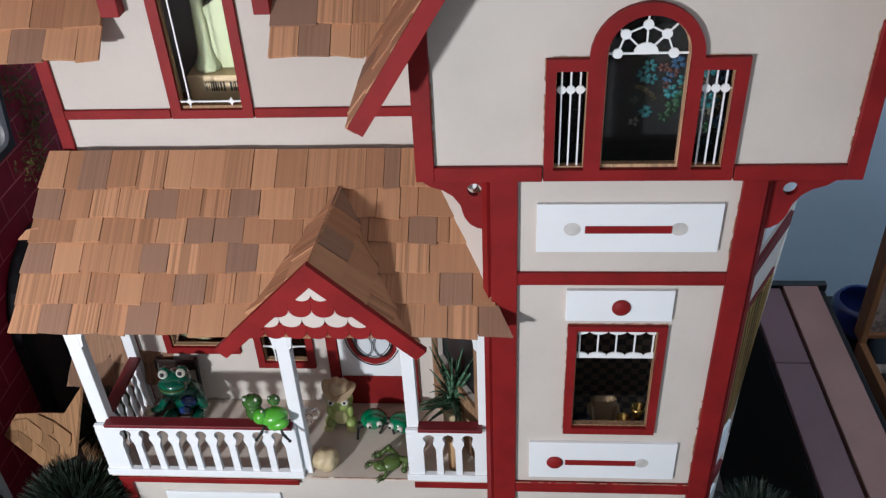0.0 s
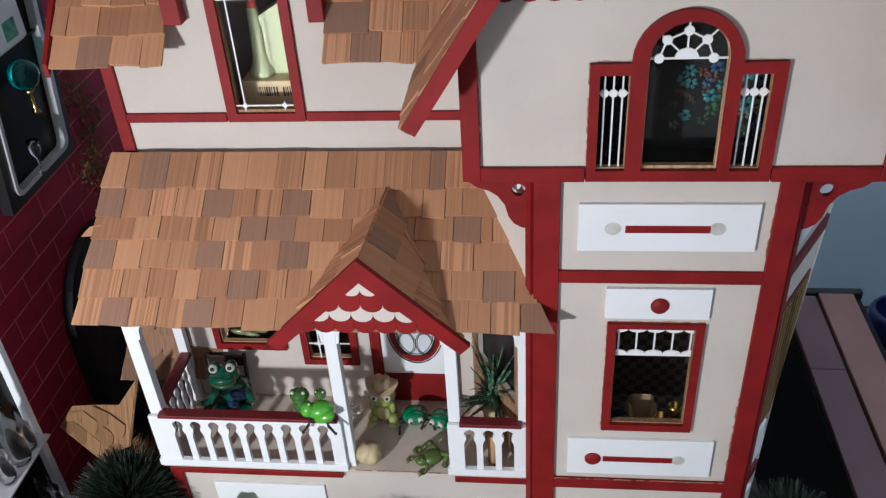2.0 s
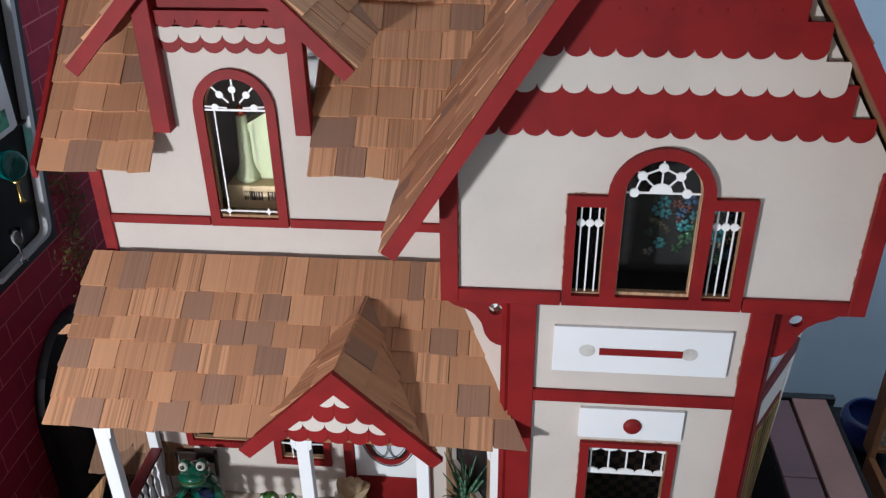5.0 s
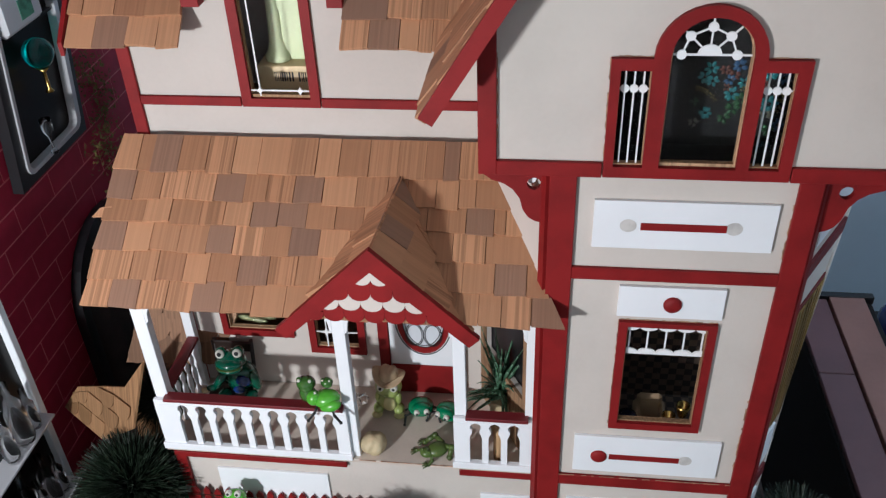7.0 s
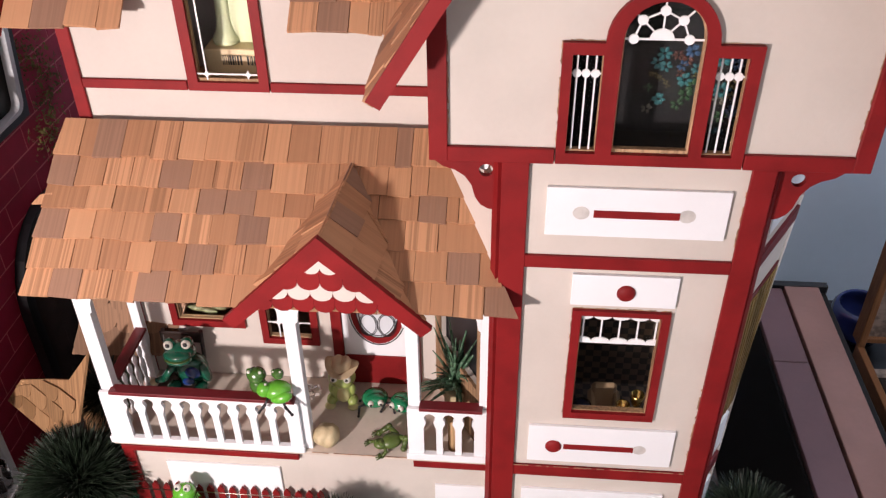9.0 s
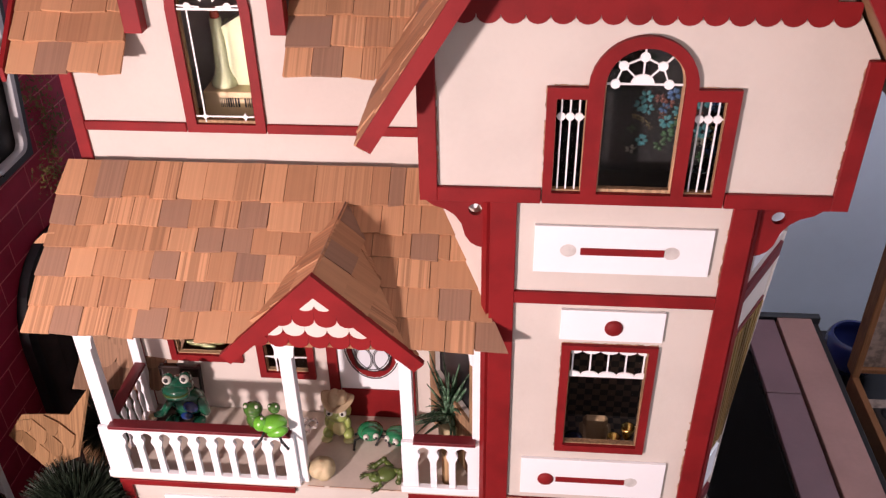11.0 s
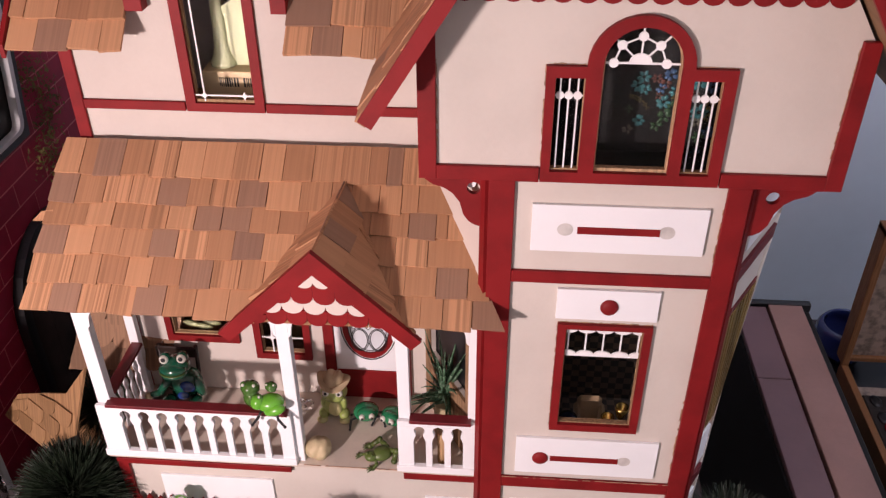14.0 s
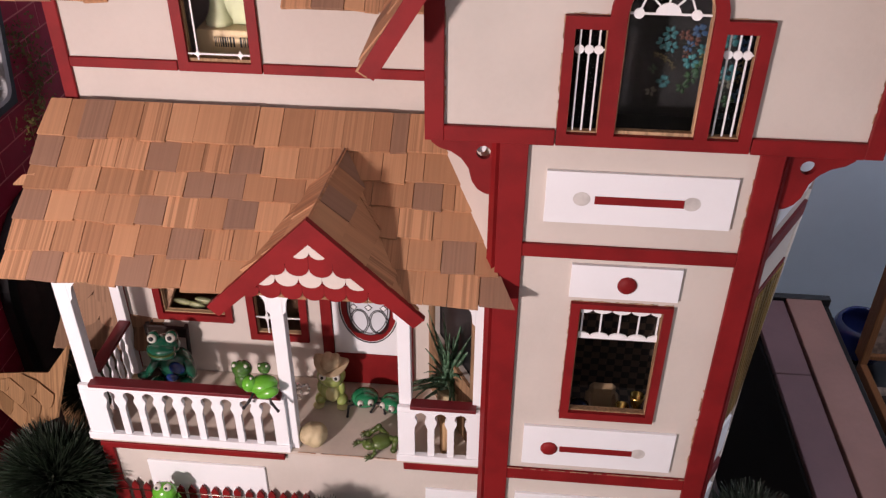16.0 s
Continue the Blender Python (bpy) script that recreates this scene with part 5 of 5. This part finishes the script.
figurine("leaf_ornament", bm, material("dull_leaf", (0.20, 0.21, 0.10), 0.5, scale=120, vary=0.4, bump=0.2), "pale green leafy ornament inside the porch window", "ornament")

# ---- the garden in front ----
FIR = material("bottle_brush_green", (0.008, 0.020, 0.008), 0.55, scale=200, vary=0.4, bump=0.2)
FIRTIP = material("bottle_brush_tip", (0.026, 0.042, 0.024), 0.5, scale=200, vary=0.3, bump=0.2)


def bush(x, y, z, rad, seed, label, count=900):
    """A bottle-brush shrub: a stem and hundreds of stiff bristles that flare outwards."""
    r = random.Random(seed)
    b = thing("shrub", (x, y, GROUND), label, "shrub", "bristle shrubs")
    part("stem", rod(B(), (x, y, GROUND), (x, y, z), 0.004, 0.003, 0, 8), DARKWOOD, b)
    for name, mat_, share in (("bristle", FIR, 0.7), ("bristle_tip", FIRTIP, 0.3)):
        verts, faces = [], []
        for _ in range(int(count * share)):
            a, e = r.uniform(0, 2 * math.pi), math.asin(r.uniform(-0.55, 1))
            d = Vector((math.cos(a) * math.cos(e), math.sin(a) * math.cos(e), math.sin(e)))
            p0 = Vector((x, y, z)) + d * rad * r.uniform(0.15, 0.45)
            d2 = (d + Vector((r.uniform(-0.6, 0.6), r.uniform(-0.6, 0.6), r.uniform(-0.35, 0.45)))).normalized()
            p1 = Vector((x, y, z)) + d * rad * 0.55 + d2 * rad * r.uniform(0.10, 0.50)
            sd = d.cross(Vector((r.uniform(-1, 1), r.uniform(-1, 1), r.uniform(-1, 1)))).normalized() * rad * 0.010
            up_ = d.cross(sd).normalized() * rad * 0.010
            k = len(verts)
            verts += [p0 + sd, p0 - sd, p0 + up_, p1 + sd * 0.5, p1 - sd * 0.5, p1 + up_ * 0.5]
            faces += [(k, k + 1, k + 4, k + 3), (k + 1, k + 2, k + 5, k + 4), (k + 2, k, k + 3, k + 5), (k + 3, k + 4, k + 5)]
        me = bpy.data.meshes.new(name)
        me.from_pydata([tuple(v) for v in verts], [], faces)
        me.materials.append(mat_)
        ob = new(name, me)
        ob.parent = b
        ob.matrix_parent_inverse = b.matrix_basis.inverted()
        ob["kind"] = "stuff"
    return b


bush(-0.390, -0.004, 0.172, 0.063, 1, "dark bristly bottle-brush shrub beside the porch", 5200)
bush(-0.395, 0.098, 0.200, 0.045, 4, "small dark bristly shrub behind the porch post", 1500)
bush(-0.116, -0.045, 0.152, 0.050, 2, "dark bristly bottle-brush shrub before the steps", 2600)
bush(0.296, 0.010, 0.142, 0.060, 3, "dark bristly bottle-brush shrub beside the tower", 2600)
# picket fence
fence = thing("picket_fence", (-0.22, 0.010, GROUND), "little dark red picket fence bound with wire", "fence")
for k in range(17):
    x = -0.330 + 0.0118 * k
    top = 0.1590 + 0.0012 * math.sin(k * 2.1)
    out = [(x - 0.0036, GROUND), (x + 0.0036, GROUND), (x + 0.0036, top - 0.006), (x, top), (x - 0.0036, top - 0.006)]
    part("picket", plate(B(), facing(0.0120), out, [], 0.0022), RED, fence)
WIRE = material("steel_wire", (0.55, 0.5, 0.42), 0.3, 1.0, vary=0.1, bump=0.0)
for z in (0.130, 0.148):
    part("wire", rod(B(), (-0.335, 0.0092, z), (-0.138, 0.0092, z + 0.001), 0.0005, seg=6), WIRE, fence)
# lime frog standing at the fence
bm = B()
fx, fy = -0.2750, -0.0120
ball(bm, (fx + 0.003, fy, 0.1480), (0.0120, 0.0095, 0.0190), 0)
ball(bm, (fx, fy - 0.001, 0.1755), (0.0122, 0.0105, 0.0095), 0)
ball(bm, (fx - 0.001, fy - 0.0075, 0.1720), (0.0112, 0.0070, 0.0048), 0)
ball(bm, (fx - 0.001, fy - 0.0135, 0.1708), (0.0030, 0.0018, 0.0014), 2)
for dx in (-0.0060, 0.0060):
    ball(bm, (fx + dx * 0.8, fy - 0.003, 0.1842), 0.0038, 1)
    ball(bm, (fx + dx * 0.8, fy - 0.0060, 0.1860), 0.0015, 3)
for k in range(9):
    an = math.pi * 2 * k / 9
    rod(bm, (fx + 0.010 * math.cos(an), fy + 0.008 * math.sin(an), 0.1650), (fx + 0.0150 * math.cos(an), fy + 0.012 * math.sin(an), 0.1580), 0.0030, 0.0004, 0, 5)
for sd in (-1, 1):
    legs(bm, (((fx + sd * 0.011, fy, 0.160), (fx + sd * 0.018, fy, 0.145)), ((fx + sd * 0.018, fy, 0.145), (fx + sd * 0.012, fy - 0.008, 0.138)), ((fx + sd * 0.006, fy, 0.135), (fx + sd * 0.008, fy - 0.004, GROUND + 0.003))), 0.0033, 0)
figurine("frog_figurine", bm, [LIME, EYE_W, material("red_tongue", (0.5, 0.03, 0.02), 0.4, vary=0.1), BLACK], "bright lime frog standing at the picket fence", "figurine", FROGS)

# ---- beside the house: wall on the left ----
# printed bricks, each slightly proud of the mortar
r = random.Random(4)
BW, BH = 0.074, 0.031
k = 0
meshes = {}
z = 0.02
while z < 0.72:
    y = -0.30 + (0.5 * BW if k % 2 else 0)
    while y < 0.62:
        bm = B()
        solid(bm, (-0.0008, 0.0011, 0.0011), (0.0008, BW - 0.0011, BH - 0.0011)) if "b" not in meshes else None
        if "b" not in meshes:
            ob = part("brick", bm, BRICK, left_wall)
            meshes["b"] = ob.data
        else:
            bm.free()
            ob = new("brick", meshes["b"])
            ob.parent = left_wall
        ob.matrix_basis = Matrix.Translation((XL - 0.0022, y, z))
        y += BW
    z += BH
    k += 1

# framed mirror cabinet with glass things
SILVER = material("silver_frame", (0.62, 0.62, 0.64), 0.35, 0.25, vary=0.08, bump=0.1)
MIRROR = material("dark_cabinet_back", (0.006, 0.005, 0.005), 0.3, vary=0.2, bump=0.0, spec=0.2)
side_m = Matrix(((0, 0, 1, XL), (1, 0, 0, 0), (0, 1, 0, 0), (0, 0, 0, 1)))


def rounded(x0, z0, x1, z1, rad, n=5):
    pts = []
    for cx, cz, a0 in ((x1 - rad, z0 + rad, -90), (x1 - rad, z1 - rad, 0), (x0 + rad, z1 - rad, 90), (x0 + rad, z0 + rad, 180)):
        pts += [(cx + rad * math.cos(math.radians(a0 + 90 * k / n)), cz + rad * math.sin(math.radians(a0 + 90 * k / n))) for k in range(n + 1)]
    return pts


cab = thing("wall_frame", (XL, 0.24, 0.44), "black wall case with a silver inner frame and glassware", "display case")
lean_m = Matrix(((0, 0, 1, XL), (1, 0.17, 0, -0.0765), (0, 1, 0, 0), (0, 0, 0, 1)))
part("outer_frame", plate(B(), lean_m, rect(0.152, 0.437, 0.299, 0.80), [rounded(0.166, 0.447, 0.288, 0.79, 0.012)], 0.012), BLACK, cab)
part("inner_frame", plate(B(), lean_m @ Matrix.Translation((0, 0, 0.004)), rounded(0.166, 0.447, 0.288, 0.79, 0.012), [rounded(0.171, 0.452, 0.280, 0.785, 0.009)], 0.010), SILVER, cab, "silver inner frame")
part("back_panel", plate(B(), lean_m, rect(0.167, 0.448, 0.287, 0.789), [], 0.003), MIRROR, cab)
TEALGLASS = glass("teal_glass", (0.02, 0.55, 0.50), 0.02, True)
bm = B()
ball(bm, (XL + 0.0210, 0.236, 0.5585), 0.0165)
part("glass_ball", bm, TEALGLASS, cab, "teal glass ball")
bm = B()
lathe(bm, [(0.005, 0), (0.002, 0.004), (0.002, 0.022), (0.007, 0.027)], (XL + 0.0200, 0.238, 0.5140), seg=12)
part("ball_stand", bm, BRASS, cab, "brass stand")
jar = part("white_jar", solid(B(), (XL + 0.0042, 0.200, 0.5852), (XL + 0.0180, 0.276, 0.690), 0.005), WHITE, cab, "white square jar with a green mark")
part("green_mark", solid(B(), (XL + 0.0182, 0.232, 0.5950), (XL + 0.0188, 0.256, 0.6150)), material("jade_print", (0.12, 0.42, 0.27), 0.5, scale=300, vary=0.4), jar, "green printed mark")
bm = B()
lathe(bm, [(0.005, 0), (0.0015, 0.005), (0.0015, 0.018), (0.006, 0.026), (0.0065, 0.040)], (XL + 0.0180, 0.215, 0.452), seg=14)
part("goblet", bm, CRYSTAL, cab, "clear goblet")
part("shelf", solid(B(), (XL + 0.0031, 0.196, 0.5820), (XL + 0.0110, 0.300, 0.5850)), MIRROR, cab)

# lower cabinet with a bright white edge
low = thing("glass_cabinet", (XL + 0.02, -0.1, ZF), "dark glass cabinet with a white edge and glassware", "cabinet")
part("side", solid(B(), (XL, 0.0500, ZF), (XL + 0.012, 0.0600, 0.42), 0.001), WHITE, low, "bright white edge strip")
part("body", solid(B(), (XL, -0.35, ZF), (XL + 0.004, 0.0500, 0.42)), MIRROR, low)
part("shelf", solid(B(), (XL + 0.004, -0.35, 0.213), (XL + 0.028, 0.0500, 0.216), 0.0005), SILVER, low)
part("shelf", solid(B(), (XL + 0.004, -0.35, 0.108), (XL + 0.030, 0.0500, 0.112), 0.0005), SILVER, low)
for y, z, s in ((0.030, 0.112, 0.8), (0.012, 0.112, 1.1), (-0.006, 0.112, 0.8), (-0.026, 0.112, 1.3), (-0.050, 0.112, 1.0), (0.028, 0.216, 0.8), (0.008, 0.216, 1.2), (-0.018, 0.216, 0.9)):
    bm = B()
    lathe(bm, [(0.008 * s, 0), (0.010 * s, 0.010), (0.009 * s, 0.045 * s), (0.003 * s, 0.055 * s), (0.004 * s, 0.070 * s)], (XL + 0.018, y, z), seg=14)
    part("bottle", bm, CRYSTAL, low, "clear glass bottle")
# vine on the wall
VINE = material("painted_vine", (0.16, 0.13, 0.03), 0.7, scale=120, vary=0.35, bump=0.2)
r = random.Random(8)
verts, faces = [], []
for _ in range(900):
    y, z = r.gauss(0.352, 0.020), r.uniform(0.31, 0.515)
    y += 0.014 * math.sin(z * 60)
    a, s = r.uniform(0, 6.28), r.uniform(0.0014, 0.0036)
    k = len(verts)
    for j in range(4):
        verts.append((XL + 0.0006 + r.uniform(0, 0.004), y + s * (1 if j % 2 == 0 else 0.45) * math.cos(a + j * 1.571), z + s * (1 if j % 2 == 0 else 0.45) * math.sin(a + j * 1.571)))
    faces.append((k, k + 1, k + 2, k + 3))
me = bpy.data.meshes.new("wall_vine")
me.from_pydata(verts, [], faces)
me.materials.append(VINE)
tagged(new("wall_vine", me), "yellow-green trailing vine against the brick wall", "vine", kind="stuff")
# dark arched niche front
ARCHW = material("weathered_arch_wood", (0.055, 0.035, 0.028), 0.7, scale=60, vary=0.35, bump=0.4)
nic = thing("arched_door", (XL, 0.26, 0.10), "small dark arched wooden door in a black surround", "arched door")
part("surround", plate(B(), side_m, arch(0.176, -0.02, 0.380, 0.235), [arch(0.192, -0.02, 0.364, 0.235)], 0.012), BLACK, nic)
for k in range(4):
    y0 = 0.193 + 0.0425 * k
    part("plank", plate(B(), side_m, [(y0, -0.02), (y0 + 0.0418, -0.02), (y0 + 0.0418, 0.235 + math.sqrt(max(0.0, 0.086**2 - (y0 + 0.0418 - 0.278) ** 2))), (y0, 0.235 + math.sqrt(max(0.0, 0.086**2 - (y0 - 0.278) ** 2)))], [], 0.007), ARCHW, nic)

# birdhouse with a fish-scale wooden roof
SCALEWOOD = wood("birdhouse_wood", (0.37, 0.205, 0.10), (0.28, 0.155, 0.075), (0.24, 0.13, 0.06))
# birdhouse wood darkened: the porch roof's shade on the upper slab is in the colour
SHADED = wood("shaded_scale_wood", (0.27, 0.145, 0.080), (0.21, 0.11, 0.06), (0.18, 0.095, 0.052))
bird = thing("birdhouse", (-0.44, 0.17, 0.10), "natural wood birdhouse with a fish-scale shingle roof", "birdhouse")
part("body", solid(B(), (-0.455, 0.125, 0.10), (-0.375, 0.230, 0.175), 0.001), SCALEWOOD, bird)


def scale_slab(m, length, height, skew, rows, cols):
    """A roof slab whose rake slants by skew, covered with round-footed shingles."""
    lean = lambda u, v: (u + skew * v, v)
    slab = part("roof", plate(B(), m, [lean(0, 0), lean(length, 0), lean(length, height), lean(0, height)], [], 0.003), SHADED, bird)
    w, h = length / cols, height / rows
    for i in range(rows):
        for j in range(cols + (i % 2)):
            x, z = w * (j + (0.5 if i % 2 == 0 else 0.0)), h * i
            a0, a1 = max(0.0, x - w / 2), min(length, x + w / 2)
            c, rr, foot_ = (a0 + a1) / 2, (a1 - a0) / 2, min(w * 0.45, h * 0.8)
            out = [(a0, min(height, z + h * 1.25)), (a0, z + foot_)] + [(c + rr * math.cos(math.pi + math.pi * q / 8), z + foot_ + foot_ * math.sin(math.pi + math.pi * q / 8)) for q in range(1, 8)] + [(a1, z + foot_), (a1, min(height, z + h * 1.25))]
            part("shingle", plate(B(), m @ Matrix.Translation((0, 0, 0.0032 + 0.0022 * i)), [lean(u, v) for u, v in out], [], 0.0020), SHADED, slab)
    return slab


LOW = slope((-0.5085, 0.0900, 0.1850), (0.833, -0.553, 0.0), (0.184, 0.276, 0.944))
low_roof = part("roof", plate(B(), LOW, [(0, 0), (0.083, 0), (0.134, 0.043), (0.142, 0.128), (0.114, 0.084), (0.076, 0.066), (0.0251, 0.0400)], [], 0.003), SCALEWOOD, bird)


def low_edge(u, v):
    """Keep a point inside the low roof's hip and valley lines."""
    u = min(u, 0.082 + 1.18 * v)
    top = 1.59 * u if u < 0.0251 else 0.0400 + 0.51 * (u - 0.0251)
    return (u, min(v, top - 0.0006))


for row, (v, u0, u1) in enumerate(((0.001, 0.004, 0.084), (0.024, 0.018, 0.109), (0.046, 0.040, 0.130))):
    w = (u1 - u0) / 3
    for k in range(3):
        u = u0 + w * (k + 0.5)
        if row == 2 and k == 0:
            continue
        foot_ = [(u + w * 0.49 * math.cos(math.pi + math.pi * q / 12), v + 0.015 + 0.015 * math.sin(math.pi + math.pi * q / 12)) for q in range(13)]
        out = [low_edge(*p) for p in foot_ + [(u + w * 0.48, v + 0.022), (u - w * 0.48, v + 0.022)]]
        part("shingle", plate(B(), LOW @ Matrix.Translation((0, 0, 0.0031 + 0.0008 * row)), out, [], 0.0009), SCALEWOOD, low_roof)
scale_slab(slope((-0.4250, 0.1050, 0.2480), (1.0, 0.05, 0.0), (-0.0175, 0.35, 0.94)), 0.110, 0.108, 0.36, 4, 4)
# dark padded arm below the brick wall
bm = B()
rod(bm, (-0.495, -0.02, 0.060), (-0.470, 0.36, 0.060), 0.026, 0.026, 0, 16)
figurine("bolster", bm, material("brown_leather", (0.035, 0.014, 0.012), 0.4, scale=40, vary=0.3), "dark brown leather bolster against the brick wall", "bolster")
tagged(part("sideboard", solid(B(), (XL + 0.001, -0.40, ZF), (-0.463, 0.70, 0.034), 0.004), TABLEWOOD), "dark sideboard along the brick wall", "sideboard")

# ---- beside the house: on the right ----
ROSE = material("rose_brown_paint", (0.31, 0.155, 0.125), 0.55, scale=25, vary=0.12, bump=0.08)
MAUVE = material("mauve_brown_paint", (0.16, 0.078, 0.084), 0.55, scale=25, vary=0.12, bump=0.08)
shelf = thing("low_shelf", (0.47, 0.2, ZF), "low shelf topped with rose and mauve painted boards", "shelf")
part("carcass", solid(B(), (0.410, -0.45, ZF), (0.530, 0.530, 0.052), 0.002), DARK, shelf)
part("top_board", solid(B(), (0.4640, -0.45, 0.0525), (0.5150, 0.518, 0.0650), 0.001), ROSE, shelf, "rose-brown top board")
for y0, y1 in ((-0.45, -0.02), (-0.0185, 0.3505), (0.3520, 0.5150)):
    part("side_board", solid(B(), (0.4130, y0, 0.0525), (0.4600, y1, 0.0625), 0.001), MAUVE, shelf, "mauve-brown board")
part("rear_strip", solid(B(), (0.4, 0.5185, 0.0525), (0.53, 0.5300, 0.0660), 0.001), BLACK, shelf)
part("edge_strip", solid(B(), (0.5310, -0.45, 0.0300), (0.5330, 0.45, 0.0420), 0.0004), SILVER, shelf)
side_t = thing("side_table", (0.75, 0.4, ZF), "black side table beside the shelf", "side table")
part("top", solid(B(), (0.536, -0.30, -0.200), (1.10, 0.80, -0.180), 0.002), BLACK, side_t)
for lx in (0.56, 1.07):
    for ly in (-0.27, 0.77):
        part("leg", solid(B(), (lx - 0.02, ly - 0.02, ZF), (lx + 0.02, ly + 0.02, -0.20), 0.002), BLACK, side_t)
bm = B()
prof = [(0.018, 0), (0.030, 0.008), (0.041, 0.030), (0.040, 0.055), (0.034, 0.064), (0.031, 0.062), (0.036, 0.050), (0.036, 0.030), (0.020, 0.010)]
lathe(bm, [(1.25 * q, 1.25 * h) for q, h in prof], (0.676, 0.690, -0.180), seg=28)
figurine("blue_bowl", bm, material("cobalt_glaze", (0.02, 0.035, 0.16), 0.15, scale=30, vary=0.2, bump=0.0, coat=0.5), "deep cobalt blue glazed bowl on the side table", "bowl")
FRAMEWOOD = wood("tray_wood", (0.26, 0.11, 0.045), (0.2, 0.08, 0.03), (0.18, 0.07, 0.03), "Z")
GLITTER = material("glitter_paper", (0.34, 0.25, 0.20), 0.5, scale=220, vary=0.35, bump=0.3)
tray = thing("jewellery_box", (0.812, 0.48, -0.18), "open wooden jewellery box lined with speckled paper", "jewellery box")
EAST = 0.012
part("base", solid(B(), (0.640 + EAST, 0.340, -0.1795), (0.960 + EAST, 0.600, -0.1700), 0.001), GLITTER, tray, "speckled beige lining")
part("side", solid(B(), (0.628 + EAST, 0.330, -0.1795), (0.6395 + EAST, 0.600, -0.1150), 0.001), FRAMEWOOD, tray)
part("side", solid(B(), (0.9605 + EAST, 0.330, -0.1795), (0.972 + EAST, 0.600, -0.1150), 0.001), FRAMEWOOD, tray)
part("front", solid(B(), (0.6400 + EAST, 0.328, -0.1795), (0.9600 + EAST, 0.339, -0.1150), 0.001), FRAMEWOOD, tray)
lid = part("lid", solid(B(), (0.6400 + EAST, 0.612, -0.1150), (0.9600 + EAST, 0.622, 0.150), 0.001), GLITTER, tray, "raised lid with speckled lining")
part("lid_rim", solid(B(), (0.628 + EAST, 0.590, -0.1150), (0.6395 + EAST, 0.622, 0.160), 0.001), FRAMEWOOD, lid)
part("lid_rim", solid(B(), (0.9605 + EAST, 0.590, -0.1150), (0.972 + EAST, 0.622, 0.160), 0.001), FRAMEWOOD, lid)
part("lid_rim", solid(B(), (0.628 + EAST, 0.590, 0.1505), (0.972 + EAST, 0.622, 0.1620), 0.001), FRAMEWOOD, lid)
part("lid_rim", solid(B(), (0.640 + EAST, 0.602, -0.1150), (0.960 + EAST, 0.611, -0.1060), 0.001), FRAMEWOOD, lid)
part("cushion", solid(B(), (0.668, 0.400, -0.1698), (0.900, 0.560, -0.1480), 0.006), CARPET, tray, "dark cushion")
for x, y in ((0.690, 0.540), (0.690, 0.500), (0.715, 0.530), (0.730, 0.480), (0.690, 0.450), (0.745, 0.545)):
    bm = B()
    ball(bm, (x, y, -0.1475), (0.010, 0.015, 0.004), seg=12, rings=8)
    part("black_stone", bm, BLACK, tray)
bm = B()
for k in range(22):
    an = 2 * math.pi * k / 22
    ball(bm, (0.712 + 0.026 * math.cos(an), 0.472 + 0.020 * math.sin(an), -0.1445), 0.0038, seg=8, rings=6)
part("bead_string", bm, material("red_bead", (0.55, 0.02, 0.03), 0.25, vary=0.1, bump=0.0), tray, "string of red beads")
